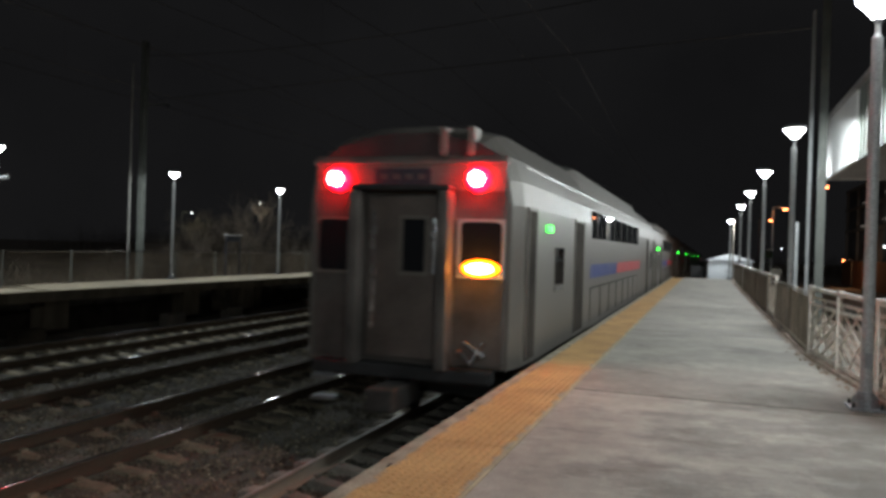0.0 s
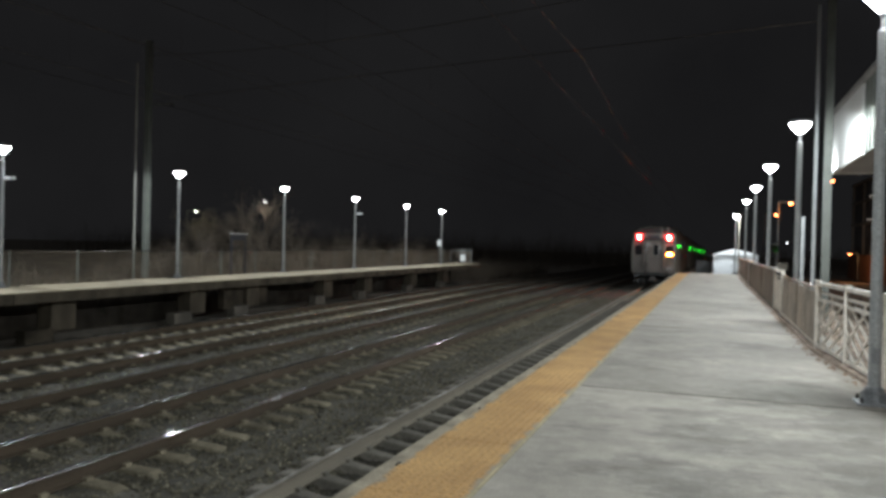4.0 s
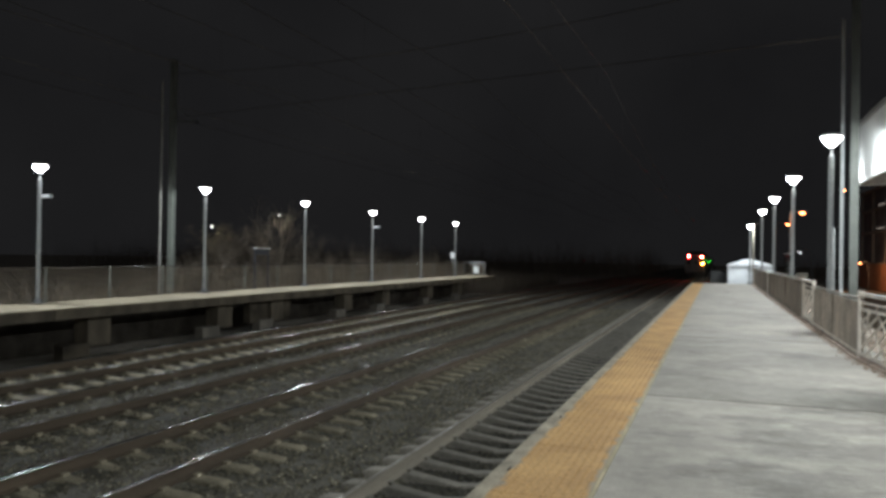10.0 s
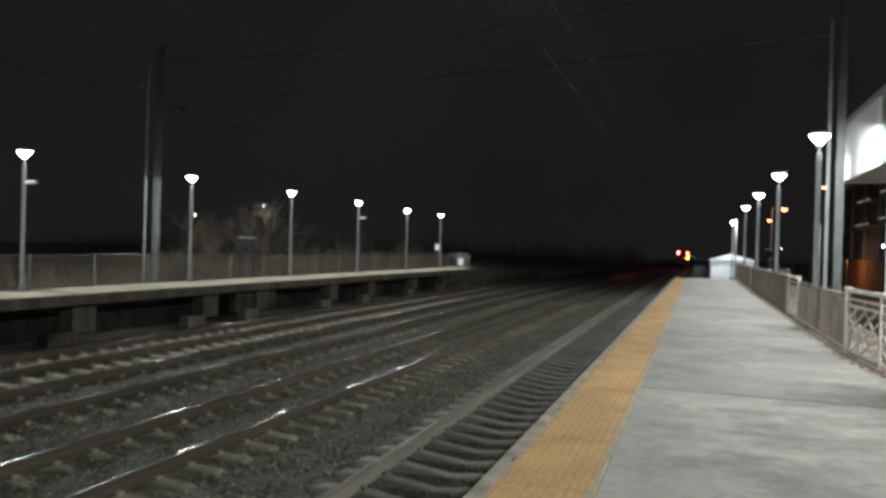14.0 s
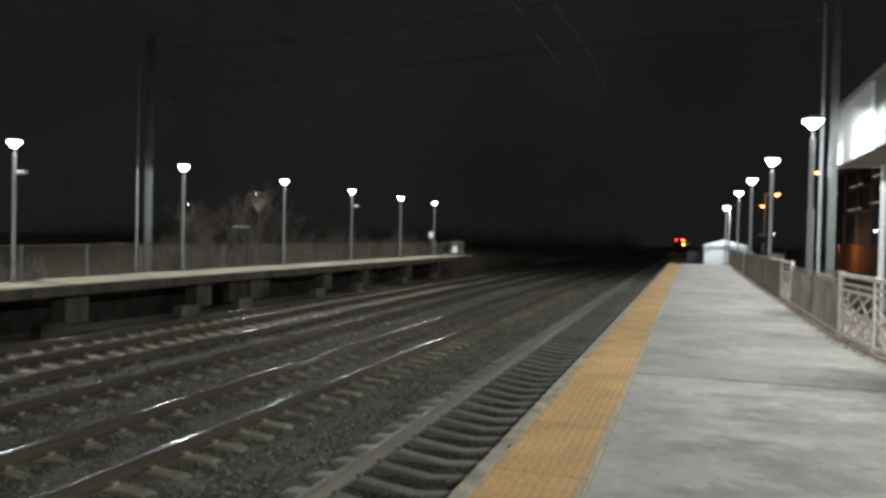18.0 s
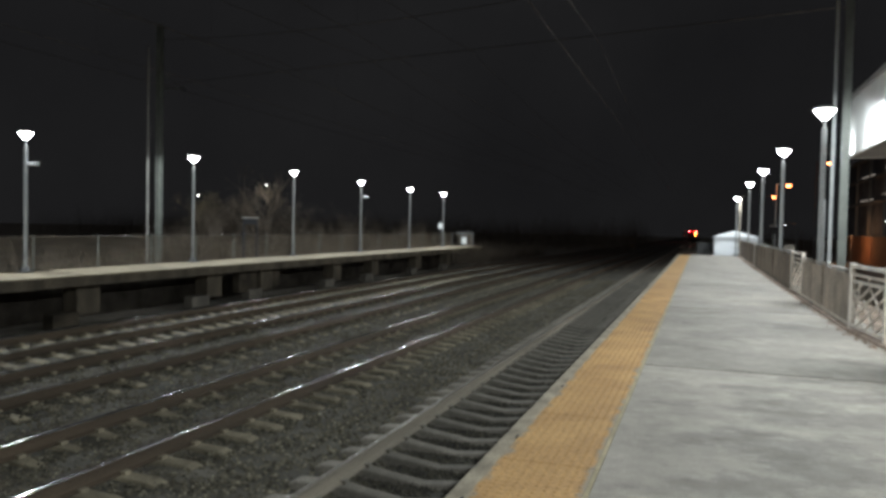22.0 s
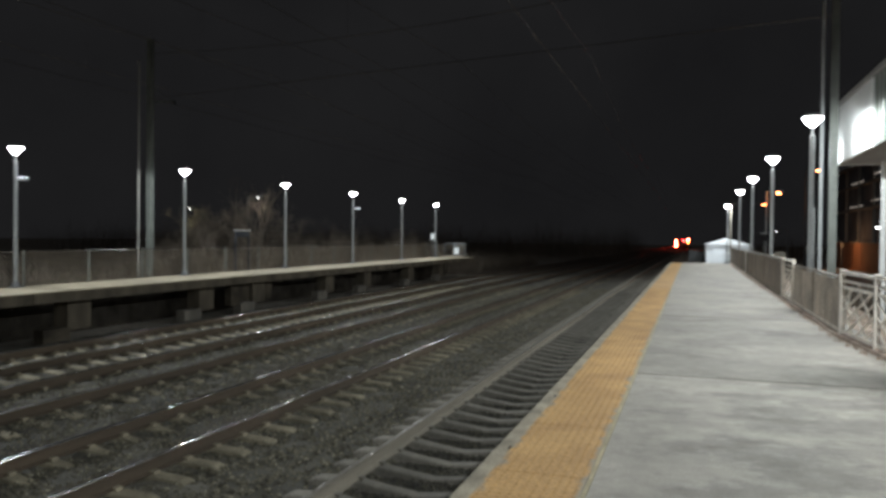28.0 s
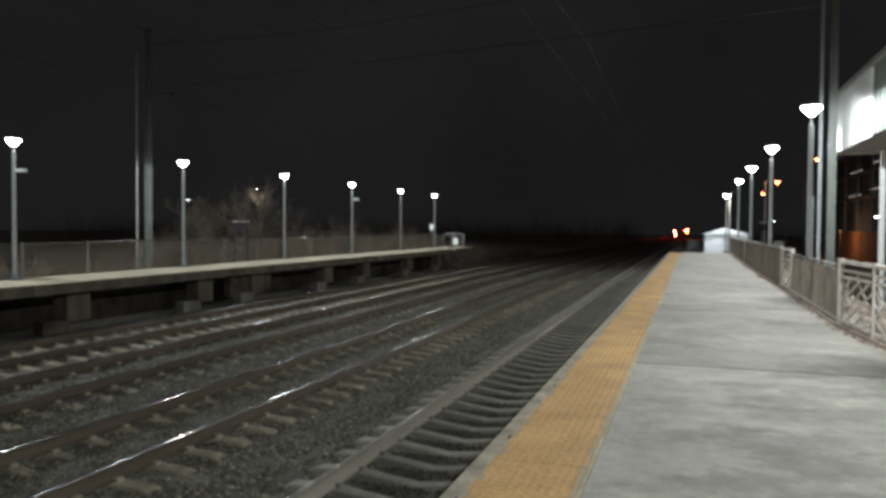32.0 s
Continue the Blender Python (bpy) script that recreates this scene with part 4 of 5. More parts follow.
box(bm, -0.17, -0.1, 0.85, 0.17, 0.1, 1.1, 0.015)
ubb = part("body", bm, DARKCON, ub)
bm = B()
box(bm, -0.15, -0.108, 0.87, 0.15, -0.1, 1.08, 0.003)
part("door", bm, DARKCON, ubb)

# ---- beyond the station on the near side ----
gar = thing("parking_garage", "dark concrete garage with pale floor bands and brick base", "building")
GX = 18.0
bm = B()
box(bm, GX, 60.0, -1.7, 40, 104.0, 9.6)
part("wall", bm, GARAGEDARK, gar)
for z in (4.5, 7.05, 9.3):
    bm = B()
    box(bm, GX - 0.3, 59.8, z, GX, 104.2, z + 0.34, 0.02)
    part("floor_band", bm, GARAGE, gar, "pale concrete floor band")
for y in np.arange(62.0, 105, 6.9):
    bm = B()
    box(bm, GX - 0.26, y, 1.25, GX, y + 0.45, 9.3, 0.02)
    part("pillar", bm, GARAGE, gar)
# glowing strips added for pale patches on the front; no lamps known there
for y0, y1, z in ((80.2, 83.8, 5.28), (88.3, 94.6, 4.98), (80.2, 82.8, 7.84), (88.0, 93.8, 7.5)):
    bm = B()
    box(bm, GX - 0.2, y0, z, GX - 0.06, y1, z + 0.1, 0.02)
    part("strip_lamp", bm, STRIPGLOW, gar, "dim glowing strip added for a pale patch")
bm = B()
box(bm, GX - 0.5, 59.7, -1.7, GX - 0.05, 104.1, 1.15, 0.01)
base_wall = part("base_wall", bm, BRICK, gar, "orange-red brick base wall")
bm = B()
box(bm, GX - 0.58, 59.68, -1.7, GX - 0.502, 104.0, -1.12, 0.01)
part("plinth", bm, BRICK, base_wall)
for y in (68.0, 77.0, 86.0, 95.0):
    bm = B()
    box(bm, GX - 0.57, y, -1.116, GX - 0.502, y + 0.5, 1.15, 0.01)
    part("pilaster", bm, BRICK, base_wall)
bm = B()
box(bm, GX - 0.62, 59.66, 1.152, GX - 0.03, 104.14, 1.25, 0.01)
part("coping", bm, GARAGE, gar)


def street_lamp(x, y, z, label, material, side=1, power=0, color=(1, 0.5, 0.2), paint=None, r=0.22, slim=0.06):
    s = thing("street_lamp", label, "lamp", (x, y, 0))
    bm = B()
    rod(bm, (side * 0.8, 0, -1.6), (side * 0.8, 0, z + 0.1), slim, slim * 0.75, 10)
    part("post", bm, paint or POSTPAINT, s)
    bm = B()
    rod(bm, (side * 0.8, 0, z + 0.1), (0, 0, z + 0.14), 0.03)
    part("arm", bm, paint or POSTPAINT, s)
    bm = B()
    box(bm, -0.3, -0.14, z + 0.04, 0.3, 0.14, z + 0.16, 0.03)
    hd = part("head", bm, paint or GALV, s)
    bm = B()
    lathe(bm, [(r * 0.3, z - r * 0.45), (r * 0.9, z - r * 0.22), (r, z + 0.035)], 12)
    part("lens", bm, material, hd, "glowing lens")
    if power:
        li = bpy.data.lights.new("street_light", "POINT")
        li.energy, li.color, li.shadow_soft_size = power, color, 0.15
        new("street_light", li).location = (x, y - 0.05, z - 0.25)


street_lamp(7.1, 60, 4.8, "street lamp with orange sodium light beyond the fence", ORANGEGLOW, -1, 70, (1, 0.36, 0.1), r=0.16)
street_lamp(6.3, 62, 4.05, "smaller street lamp with orange light beyond the fence", ORANGEGLOW, -1, paint=BLACK, r=0.125)
street_lamp(9.7, 60, 6.4, "tall street lamp with orange sodium light", ORANGEGLOW, -1, paint=BLACK, r=0.16)
# added lamp, out of sight behind the steel column, to light the brick base
street_lamp(15.2, 88.0, 1.2, "added lamp hidden behind a column, lighting the garage brick orange", ORANGEGLOW, 1, 125, (1, 0.52, 0.24), COLUMN, 0.12, 0.045)
street_lamp(13.5, 59.8, 2.3, "white flood light on a pole by the garage", BULB, 1, r=0.12)
street_lamp(6.95, 60, 1.95, "low white lamp beyond the fence", BULB, 1, paint=BLACK, r=0.035)
ws = thing("road_sign", "small glossy dark road sign on a thin post", "sign", (6.15, 60, -1.6))
bm = B()
rod(bm, (0, 0, 0), (0, 0, 3.6), 0.04, 0.035, 8)
part("post", bm, COLUMN, ws)
bm = B()
box(bm, -0.03, -1.0, 2.9, 0.03, 1.0, 3.42, 0.01)
bmesh.ops.rotate(bm, cent=(0, 0, 0), matrix=Matrix.Rotation(radians(6.5), 3, "Z"), verts=bm.verts)
sg = part("panel", bm, SIGNGLOSS, ws, "glossy dark sign face")
bm = B()
box(bm, -0.05, -1.02, 3.43, 0.05, 1.02, 3.5, 0.01)
bmesh.ops.rotate(bm, cent=(0, 0, 0), matrix=Matrix.Rotation(radians(6.5), 3, "Z"), verts=bm.verts)
part("top_bar", bm, CANOPY, ws, "pale top bar")


# ---- bare trees behind the far platform ----
def bare_tree(x, y, height, seed, label, spread=1.0, levels=4):
    rr = random.Random(seed)
    t = thing("bare_tree", label, "tree", (x, y, -1.55))
    trunk, twigs = B(), B()

    def grow(p, d, length, r, level):
        bm = trunk if level >= levels - 1 else twigs
        bend_ = Vector((rr.uniform(-1, 1), rr.uniform(-1, 1), rr.uniform(-0.3, 0.6))) * 0.2
        mid = p + d * length * 0.5
        d2 = (d + bend_).normalized()
        end = mid + d2 * length * 0.5
        rod(bm, p, mid, r, r * 0.8, 5 if level > 1 else 3, False)
        rod(bm, mid, end, r * 0.8, r * 0.55, 5 if level > 1 else 3, False)
        if level == 0:
            return
        for k in range(rr.choice((3, 4)) if level > 1 else 4):
            a = rr.uniform(0, 6.28)
            tilt = rr.uniform(0.35, 0.95) * spread
            u = d2.orthogonal().normalized()
            w = d2.cross(u)
            nd = (d2 * math.cos(tilt) + (u * math.cos(a) + w * math.sin(a)) * math.sin(tilt)).normalized()
            start = mid.lerp(end, rr.uniform(0.2, 1.0))
            grow(start, nd, length * rr.uniform(0.55, 0.8), r * 0.5, level - 1)

    grow(Vector((0, 0, 0)), Vector((rr.uniform(-0.1, 0.1), rr.uniform(-0.1, 0.1), 1)).normalized(), height * 0.38, height * 0.018, levels)
    part("trunk", trunk, BARK, t)
    part("bare_crown", twigs, BARK, t, "fine bare twigs")["kind"] = "stuff"


for k, (x, y, h, s) in enumerate(((-21.5, 31, 4.3, 1.2), (-22.5, 34.5, 4.8, 1.1), (-20.8, 36.5, 3.6, 1.3), (-24, 39, 6.2, 1.0), (-21.0, 28.0, 3.2, 1.3), (-23, 43, 5.0, 1.1), (-20.6, 41, 2.8, 1.4), (-26.5, 45, 6.6, 1.0), (-32.6, 46, 6.0, 1.0), (-20.5, 46.5, 2.6, 1.4), (-20.9, 51, 3.0, 1.3), (-28.1, 46.9, 6.8, 1.0), (-33.9, 47.1, 5.8, 1.15))):
    bare_tree(x, y, h, 11 + k, "bare leafless shrub tree behind the opposite platform", s, 5)
street_lamp(-33.6, 46.5, 3.2, "white lamp glimmering through bare branches", BULB, -1, 90, (0.95, 1, 0.62), BLACK, 0.04, 0.025)
street_lamp(-27.7, 46.2, 3.95, "white lamp behind bare branches", BULB, -1, 110, (1, 0.97, 0.85), BLACK, 0.03, 0.025)


def undergrowth(name, x0, x1, y0, y1, count, tall, seed, label):
    """A thicket of thin stems and dry blades."""
    r = np.random.RandomState(seed)
    x, y = x0 + (x1 - x0) * r.rand(count), y0 + (y1 - y0) * r.rand(count)
    clump = np.array([noise.noise((a * 0.5, b * 0.35, seed)) for a, b in zip(x, y)])
    hgt = np.maximum(0.4, tall * (0.75 + 0.7 * clump) * (0.6 + 0.6 * r.rand(count)))
    a = r.rand(count) * 6.28
    lean = 0.75 * hgt[:, None] * np.stack([np.cos(a), np.sin(a)], -1) * r.rand(count)[:, None]
    wd = (0.006 + 0.012 * r.rand(count))
    side = np.stack([-np.sin(a), np.cos(a)], -1) * wd[:, None]
    base = np.stack([x, y], -1)
    z0 = np.full(count, -1.56)
    p = np.stack([np.column_stack([base - side, z0]), np.column_stack([base + side, z0]), np.column_stack([base + lean * 0.4 + side * 0.8, z0 + hgt * 0.6]), np.column_stack([base + lean * 0.4 - side * 0.8, z0 + hgt * 0.6]), np.column_stack([base + lean, z0 + hgt])], 1)
    k = 5 * np.arange(count)
    quads = np.stack([k, k + 1, k + 2, k + 3], -1).tolist()
    tris = np.stack([k + 3, k + 2, k + 4], -1).tolist()
    me = bpy.data.meshes.new(name)
    me.from_pydata(p.reshape(-1, 3), [], quads + tris)
    me.materials.append(BRUSH)
    tagged(new(name, me), label, "undergrowth", "", "stuff")


undergrowth("undergrowth", -21.5, -16.6, 8, 56, 20000, 1.85, 3, "dry brown undergrowth behind the opposite platform fence")
undergrowth("undergrowth", -19.5, -14.4, 54.5, 80, 5000, 1.5, 5, "dry brown undergrowth past the opposite platform end")
undergrowth("undergrowth", 3.75, 7.5, 4, 40, 7000, 1.35, 12, "brown dry weeds and litter behind the platform fence")
undergrowth("undergrowth", -25, -18.5, 27, 60, 9000, 2.9, 31, "tall bare scrub behind the opposite platform")
undergrowth("distant_woods", -110, -7, 100, 150, 14000, 5.4, 21, "dark bare woods on the far side of the line")
undergrowth("distant_woods", 8, 70, 106, 150, 4000, 4.2, 22, "dark bare woods beyond the garage")
undergrowth("undergrowth", 0.2, 1.9, 50.5, 60, 1200, 1.9, 8, "dark dry brush beside the shed")

# ---- wayside signals far along the line ----
ADDED_SHUTTERS = []


def wayside_signal(x, y, lamps, label):
    """Signal mast with lamps; added round shutters slide off once the train has passed."""
    top = max(lz for lx, lz in lamps)
    s = thing("wayside_signal", label, "signal", (x, y, 0))
    bm = B()
    rod(bm, (0, 0, -3.6), (0, 0, top + 0.9), 0.08, 0.07, 10)
    part("mast", bm, GALV, s)
    for lx, lz in lamps:
        bm = B()
        rod(bm, (lx, -0.1, lz), (lx, -0.02, lz), 0.5, 0.5, 24)
        rod(bm, (0, -0.06, lz), (lx, -0.06, lz), 0.04, seg=6)
        hd = part("head", bm, BLACK, s, "round black signal board")
        bm = B()
        rod(bm, (lx, -0.11, lz), (lx, -0.2, lz), 0.3, 0.26, 14)
        part("lens", bm, SIGNALGLOW, hd, "glowing orange-red lens")
        # shutter added to stand in for the lamp switching on
        bm = B()
        lathe(bm, [(0.6, -0.015), (0.6, 0.015)], 18)
        bmesh.ops.rotate(bm, cent=(0, 0, 0), matrix=Matrix.Rotation(radians(90), 3, "X"), verts=bm.verts)
        ADDED_SHUTTERS.append((part("added_shutter", bm, BLACK, s, "added round black shutter covering the lens"), lx, lz))


wayside_signal(-5.3, 330, ((-0.1, 0.15), (0.1, -1.5)), "railway signal with two orange-red lights beside the track")
wayside_signal(-0.7, 330, ((0.1, 0.75),), "railway signal showing one orange-red light near the track")

# ---- train ----
CARLEN, HALF, FACE = 25.4, 1.46, 1.36


def section(half, top):
    return [(-half, -0.12), (-half, 1.9), (-half + 0.04, 2.2), (-half + 0.16, 2.5), (-half + 0.42, top - 0.14), (-half + 0.85, top - 0.03), (-0.3, top), (0.3, top), (half - 0.85, top - 0.03), (half - 0.42, top - 0.14), (half - 0.16, 2.5), (half - 0.04, 2.2), (half, 1.9), (half, -0.12)]


def loft(bm, rows):
    rings = [[bm.verts.new((x, y, z)) for x, z in section(h, top)] for y, h, top in rows]
    n = len(rings[0])
    for a, b in zip(rings, rings[1:]):
        for i in range(n):
            j = (i + 1) % n
            bm.faces.new((a[i], b[i], b[j], a[j]))
    bm.faces.new(rings[0])
    bm.faces.new(list(reversed(rings[-1])))


def frame_bars(bm, x0, x1, z0, z1, w, y0, y1):
    """A frame of four bars on the end wall."""
    box(bm, x0 - w, y0, z0 - w, x0, y1, z1 + w)
    box(bm, x1, y0, z0 - w, x1 + w, y1, z1 + w)
    box(bm, x0, y0, z1, x1, y1, z1 + w)
    box(bm, x0, y0, z0 - w, x1, y1, z0)


def lens_body(bm, cx, cz, a, c, y, deep):
    """A domed oval glass that stands out from the end wall."""
    rings = []
    for k in range(5):
        f = k / 4.6
        w = math.sqrt(1 - f * f)
        rings.append([bm.verts.new((cx + a * w * math.cos(q * math.pi / 10), y - deep * f, cz + c * w * math.sin(q * math.pi / 10))) for q in range(20)])
    for p, q in zip(rings, rings[1:]):
        for i in range(20):
            j = (i + 1) % 20
            bm.faces.new((p[i], p[j], q[j], q[i]))
    bm.faces.new(list(reversed(rings[0])))
    bm.faces.new(rings[-1])


def rail_car():
    car = thing("passenger_car", "stainless steel bilevel passenger car with dark windows", "train car", group="cars of the departing train")
    bm = B()
    loft(bm, [(0.0, FACE, 2.78), (0.35, HALF - 0.02, 2.92), (0.8, HALF, 2.98), (5.4, HALF, 3.0), (6.2, HALF, 3.12), (18.4, HALF, 3.12), (19.2, HALF, 3.0), (CARLEN - 0.6, HALF, 2.95), (CARLEN - 0.3, HALF - 0.05, 2.85)])
    body = part("body", bm, STAINLESS, car)
    # dark crown over the body: the roof's unlit look is in its colour
    bm = B()
    shell = [(0.36, HALF - 0.02, 2.92), (0.8, HALF, 2.98), (5.4, HALF, 3.0), (6.2, HALF, 3.12), (18.4, HALF, 3.12), (19.2, HALF, 3.0), (CARLEN - 0.6, HALF, 2.95)]
    rings = []
    for y, h, top in shell:
        crown = [p for p in section(h, top) if p[1] > top - 0.16]
        rings.append([bm.verts.new((x, y, z + 0.008)) for x, z in crown] + [bm.verts.new((x * 0.97, y, z - 0.03)) for x, z in reversed(crown)])
    for a, b in zip(rings, rings[1:]):
        for i in range(len(a)):
            j = (i + 1) % len(a)
            bm.faces.new((a[i], b[i], b[j], a[j]))
    bm.faces.new(rings[0])
    bm.faces.new(list(reversed(rings[-1])))
    part("roof", bm, CARROOF, car, "dark roof, its unlit look put into the colour")
    for x in (-1.3, 1.3):
        bm = B()
        box(bm, x - 0.03, 0.9, 2.42, x + 0.03, CARLEN - 0.9, 2.46)
        part("rain_gutter", bm, STAINLESS, body)
    # end wall
    bm = B()
    box(bm, -1.3, -0.03, -0.1, 1.3, 0.02, 2.5, 0.02)
    end = part("end_wall", bm, CARFACE, car, "dull grey end wall")
    bm = B()
    box(bm, -1.32, -0.06, 2.38, 1.32, 0.0, 2.44, 0.015)
    part("light_beam", bm, STAINLESS, end)
    # near-black cap puts the dark above the marker beam into the colour
    bm = B()
    up = [p for p in section(FACE - 0.01, 2.79) if p[1] > 2.3]
    ring = [[bm.verts.new((x, y, z)) for x, z in up] for y in (-0.025, 0.36)]
    bm.faces.new(ring[0])
    bm.faces.new(list(reversed(ring[1])))
    for i in range(len(up)):
        j = (i + 1) % len(up)
        bm.faces.new((ring[0][i], ring[1][i], ring[1][j], ring[0][j]))
    part("roof_end", bm, BLACK, end, "roof end coloured near-black for the dark up there")
    bm = B()
    box(bm, -1.29, -0.042, 2.06, 1.29, -0.028, 2.38, 0.006)
    part("header_panel", bm, STAINLESS, end, "dull bare metal header")
    bm = B()
    box(bm, -0.45, -0.062, 2.13, 0.32, -0.043, 2.34, 0.009)
    nb = part("number_board", bm, SIGNDARK, end, "dark route board")
    for k in range(4):
        bm = B()
        box(bm, -0.36 + k * 0.17, -0.067, 2.2, -0.26 + k * 0.17, -0.063, 2.27)
        part("writing_bar", bm, CARFACE, nb)
    for x in (-0.62, 0.58):
        bm = B()
        box(bm, x - 0.07, -0.3, -0.15, x + 0.07, -0.03, 2.05, 0.03)
        part("diaphragm_post", bm, CARFACE, end, "dark rubber gangway post")
    bm = B()
    box(bm, -0.69, -0.3, 2.05, 0.65, -0.03, 2.12, 0.03)
    part("diaphragm_header", bm, BLACK, end)
    bm = B()
    box(bm, -0.5, -0.075, -0.05, 0.46, -0.03, 1.98, 0.01)
    dr = part("end_door", bm, ENDDOOR, end, "dull brown-grey end door")
    bm = B()
    box(bm, -0.02, -0.085, 1.04, 0.28, -0.076, 1.7, 0.003)
    dw = part("door_window", bm, GLASS, dr)
    bm = B()
    frame_bars(bm, -0.02, 0.28, 1.04, 1.7, 0.05, -0.09, -0.074)
    part("window_frame", bm, STAINLESS, dw)
    bm = B()
    box(bm, 0.37, -0.1, 1.02, 0.42, -0.076, 1.72, 0.01)
    part("grab_bar", bm, CHROME, dr)
    bm = B()
    rod(bm, (-0.42, -0.1, 0.3), (-0.42, -0.1, 1.8), 0.022)
    part("grab_bar", bm, CHROME, dr)
    for x0, x1 in ((-1.23, -0.74), (0.73, 1.26)):
        bm = B()
        box(bm, x0, -0.045, 1.02, x1, -0.031, 1.68, 0.002)
        part("end_window", bm, GLASS, end, "dark end window")
        bm = B()
        frame_bars(bm, x0, x1, 1.02, 1.68, 0.035, -0.054, -0.03)
        for cx, cz, sx, sz in ((x0, 1.02, 1, 1), (x1, 1.02, -1, 1), (x0, 1.68, 1, -1), (x1, 1.68, -1, -1)):
            fill = [bm.verts.new((cx + sx * a, -0.053, cz + sz * c)) for a, c in ((0, 0), (0.07, 0), (0.02, 0.02), (0, 0.07))]
            bm.faces.new(fill)
        part("window_frame", bm, POSTPAINT if x0 > 0 else STAINLESS, end, "pale rounded window frame")
    for sx in (-0.95, 0.95):
        bm = B()
        rod(bm, (sx, -0.02, 2.2), (sx, -0.05, 2.2), 0.185, 0.185, 18)
        part("light_bezel", bm, STAINLESS, end)
        # ring of red glow for the halo round the core
        bm = B()
        for r0, r1, a, b in ((0.155, 0.15, -0.051, -0.11), (0.15, 0.125, -0.11, -0.15), (0.125, 0.095, -0.15, -0.17)):
            rod(bm, (sx, a, 2.2), (sx, b, 2.2), r0, r1, 20)
        part("red_halo_ring", bm, REDHALO, end, "red glowing ring for the marker light's halo")
        bm = B()
        rod(bm, (sx, -0.171, 2.2), (sx, -0.195, 2.2), 0.095, 0.06, 18)
        part("marker_light", bm, REDGLOW, end, "glowing red marker light")
    # orange glow for the halo round the amber core
    bm = B()
    lens_body(bm, 1.0, 1.11, 0.25, 0.115, -0.055, 0.06)
    rim = part("amber_lens", bm, AMBERHALO, end, "orange glowing rim for the light bar's halo")
    bm = B()
    lens_body(bm, 1.0, 1.11, 0.18, 0.07, -0.1, 0.06)
    part("amber_light", bm, AMBERGLOW, rim, "glowing amber light bar")
    bm = B()
    for a, b in (((0.78, -0.16, 0.1), (0.95, -0.2, -0.05)), ((0.95, -0.2, -0.05), (1.1, -0.16, 0.22)), ((0.85, -0.18, 0.22), (1.12, -0.18, 0.05))):
        rod(bm, a, b, 0.03, seg=8)
    part("coupler_hose", bm, CHROME, end, "shiny looped jumper hoses")
    bm = B()
    box(bm, -1.2, -0.2, -0.3, 1.2, 0.1, -0.13, 0.03)
    part("bumper_beam", bm, BLACK, end)
    bm = B()
    box(bm, -0.18, -0.75, -0.62, 0.18, 0.2, -0.34, 0.04)
    part("coupler", bm, STEELDARK, end)
    for z in (-0.36, -0.66):
        bm = B()
        box(bm, -1.2, -0.16, z, -0.88, 0.02, z + 0.05, 0.01)
        part("step", bm, GALV, end)
    for x in (0.42, 0.78):
        bm = B()
        box(bm, x, -0.06, 2.5, x + 0.1, 0.25, 2.86, 0.02)
        part("roof_fitting", bm, STAINLESS, end)
    # sides
    for s in (-1, 1):
        X = s * HALF

        def side(name, y0, y1, z0, z1, proud, material, parent=car, label="", bev=0.0):
            bm = B()
            box(bm, X - s * 0.01, y0, z0, X + s * proud, y1, z1, bev)
            return part(name, bm, material, parent, label)

        for y0, y1 in ((0.5, 0.95), (4.1, 5.05), (20.3, 21.3), (23.8, 24.3)):
            # the door stands flat; its recess shade is put into the colour
            dd = side("side_door", y0, y1, -0.05, 1.86, 0.012, NEARBLACK, label="flat side door, near-black for its recess shade")
            side("door_post", y0 - 0.03, y0 - 0.005, -0.05, 1.9, 0.016, STAINLESS, dd)
            side("door_post", y1 + 0.005, y1 + 0.03, -0.05, 1.9, 0.016, STAINLESS, dd)
        if s > 0:
            side("door_light", 1.695, 1.805, 1.62, 1.71, 0.06, GREENGLOW, label="glowing green door light", bev=0.02)
        for y0, y1 in ((2.35, 3.05), (22.6, 23.2)):
            w = side("side_window", y0, y1, 0.76, 1.4, 0.008, GLASS)
            side("window_frame", y0 - 0.03, y1 + 0.03, 0.73, 0.758, 0.014, STAINLESS, w)
        for k in range(7):
            y = 6.1 + k * 1.52
            w = side("upper_window", y, y + 1.44, 1.62, 2.16, 0.006, GLASS)
            side("window_mullion", y + 0.7, y + 0.74, 1.62, 2.16, 0.01, STAINLESS, w)
            # panes take the body grey to imitate the platform reflected in the glass
            w = side("lower_window", y, y + 1.3, 0.02, 0.62, 0.006, STAINLESS, label="lower level window in body grey, imitating the platform's reflection")
            for a, b, c, d2 in ((y - 0.05, y, 0.0, 0.66), (y + 1.3, y + 1.35, 0.0, 0.66), (y, y + 1.3, 0.62, 0.66)):
                side("window_gasket", a, b, c, d2, 0.009, BLACK, w)
        side("blue_stripe", 6.0, 10.6, 0.83, 1.1, 0.005, BLUE)
        side("red_stripe", 10.62, 17.6, 0.83, 1.1, 0.005, REDPAINT)
        side("fluting", 6.0, 18.0, 1.18, 1.2, 0.012, STAINLESS)
        side("skirt", 6.4, 18.4, -0.3, -0.12, 0.0, BLACK)
    for y in (3.6, 21.8):
        bm = B()
        box(bm, -1.15, y - 1.5, -0.9, 1.15, y + 1.5, -0.55, 0.05)
        tk = part("truck", bm, BLACK, car, "black wheel truck")
        for dy in (-1.3, 1.3):
            for x in (-0.75, 0.75):
                bm = B()
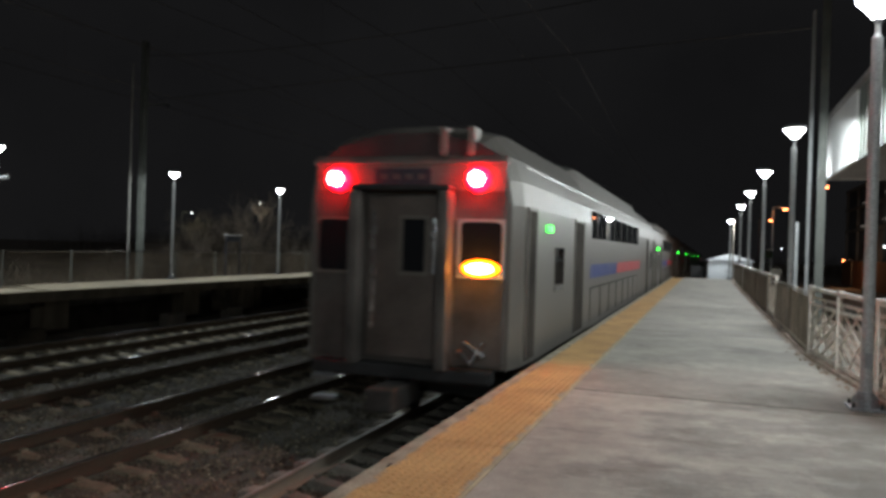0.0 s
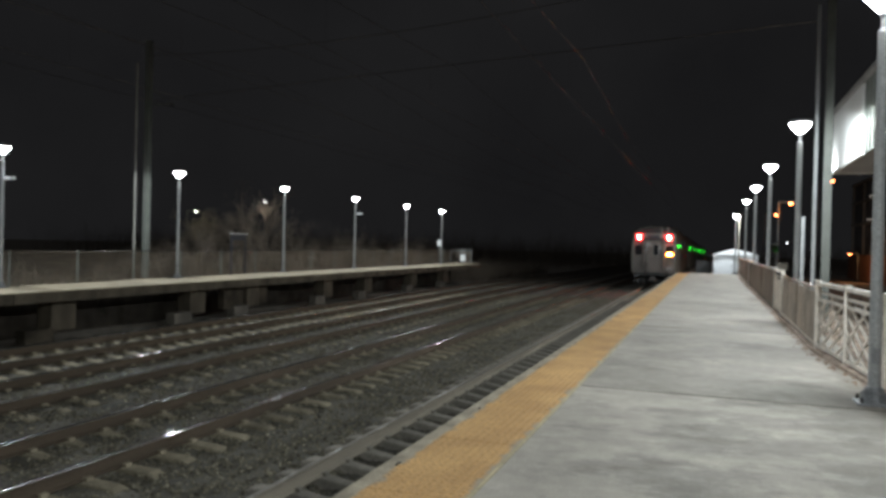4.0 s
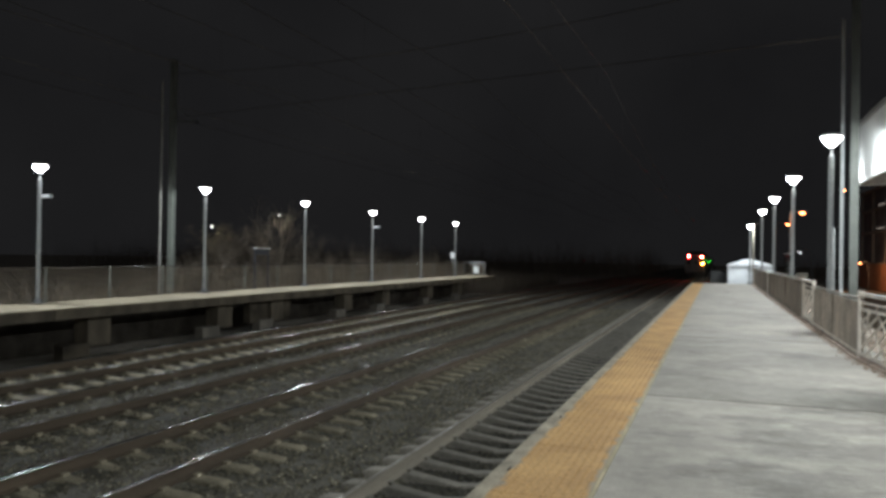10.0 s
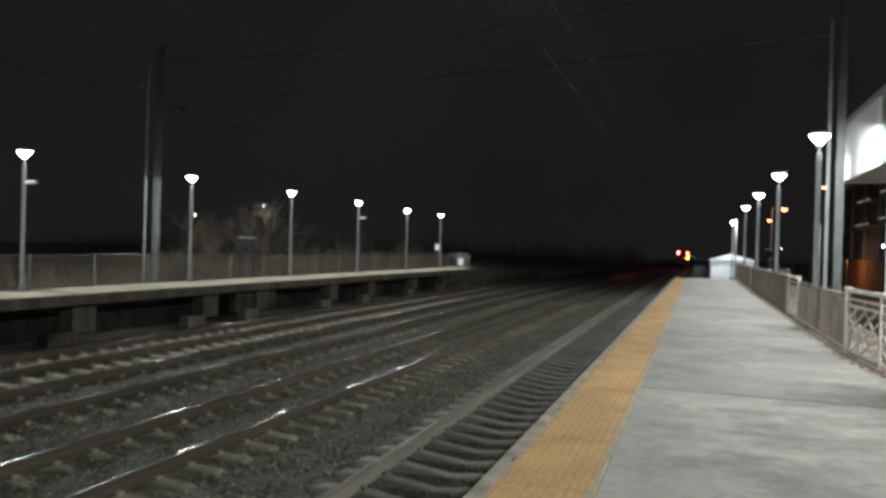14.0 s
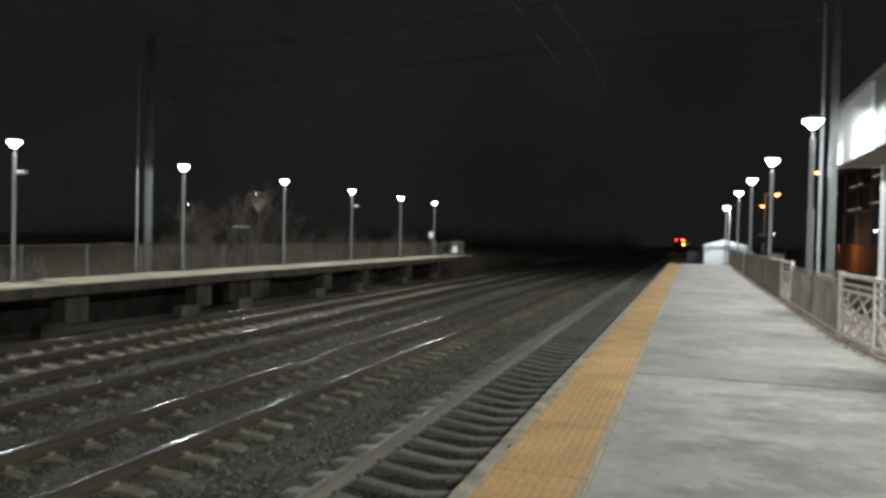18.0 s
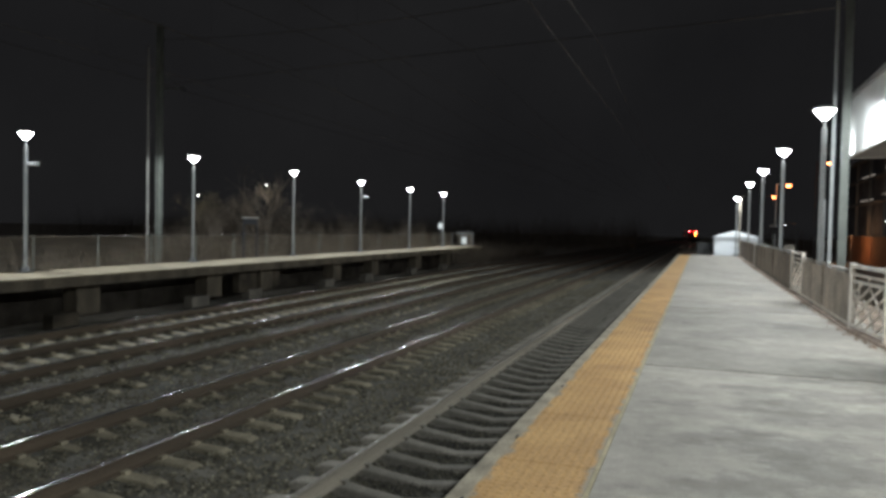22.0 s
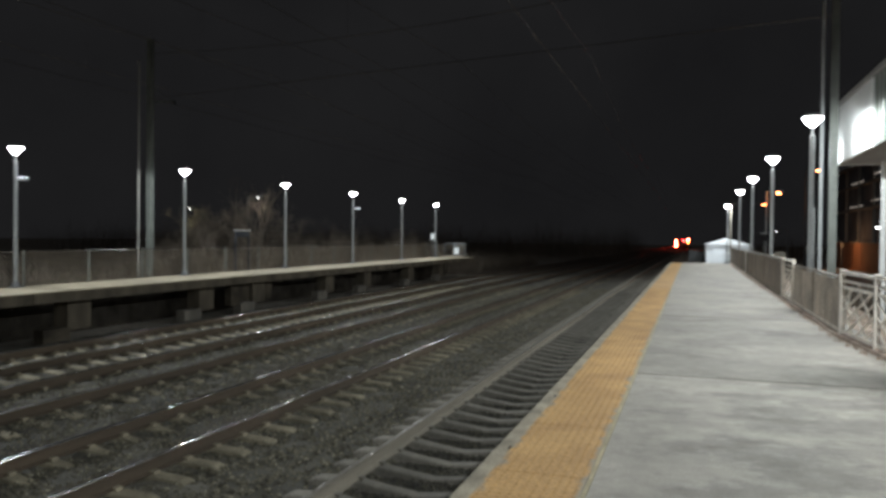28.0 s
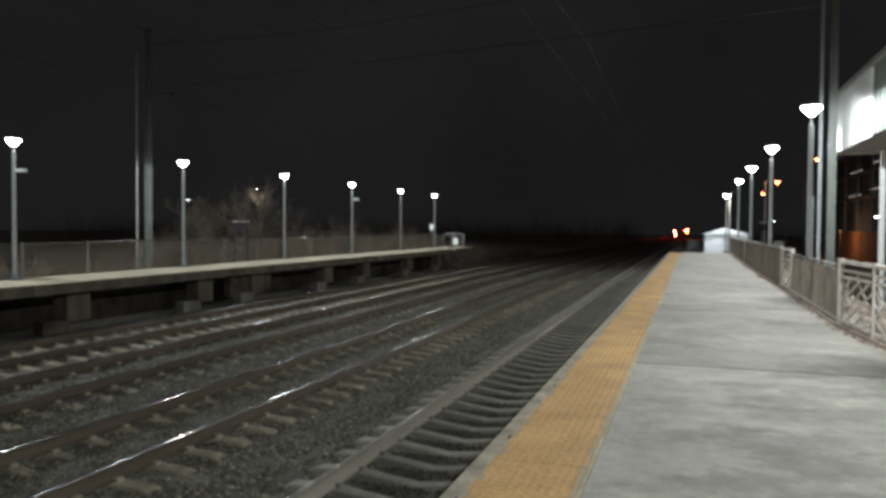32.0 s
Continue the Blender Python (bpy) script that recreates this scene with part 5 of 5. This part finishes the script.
                rod(bm, (x - 0.065, y + dy, -0.8), (x + 0.065, y + dy, -0.8), 0.42, seg=24)
                part("wheel", bm, STEELDARK, tk)
    return car


def plain_rear(car):
    """Inner cars carry no lit markers: their end is hidden by the next car."""
    for o in list(car.children_recursive):
        if o.name.split(".")[0] in ("marker_light", "red_halo_ring", "amber_light", "amber_lens"):
            bpy.data.objects.remove(o)
    return car


def car_rows(offset):
    rows = []
    for t, y in TRAIN:
        y0 = y + offset
        tip = math.degrees(math.atan2(dip(y0 + CARLEN) - dip(y0), CARLEN))
        sink = 0.11 * min(1.0, max(0.0, (y0 - 9.4) / 22))
        rows.append((t, pose(-1.72, y0, dip(y0) - sink, tip)))
    return rows


TRAIN = [(0, 9.4), (0.5, 14.5), (1, 19.4), (1.5, 24.3), (2, 29.9), (2.5, 35.2), (3, 40.6), (3.5, 46.2), (4.75, 60.2), (6, 74.5), (7.5, 91.7), (9, 109.3), (11, 132), (13, 156), (16, 193), (19, 232), (22, 271), (25, 311), (28.5, 358), (32, 405)]
first = rail_car()
CARS = [first]
for k in range(8):
    CARS.append(plain_rear(copy_thing(first, pose(0, 0, 0))))


def motions():
    for k, car in enumerate(CARS):
        walk(car, car_rows(k * CARLEN))
    for added_shutter, x, z in ADDED_SHUTTERS:
        shut, clear = pose(x, -0.26, z), pose(x + 1.1, -0.26, z + 0.45)
        walk(added_shutter, [(0, shut), (24.3, shut), (24.8, clear), (32, clear)])


motions()
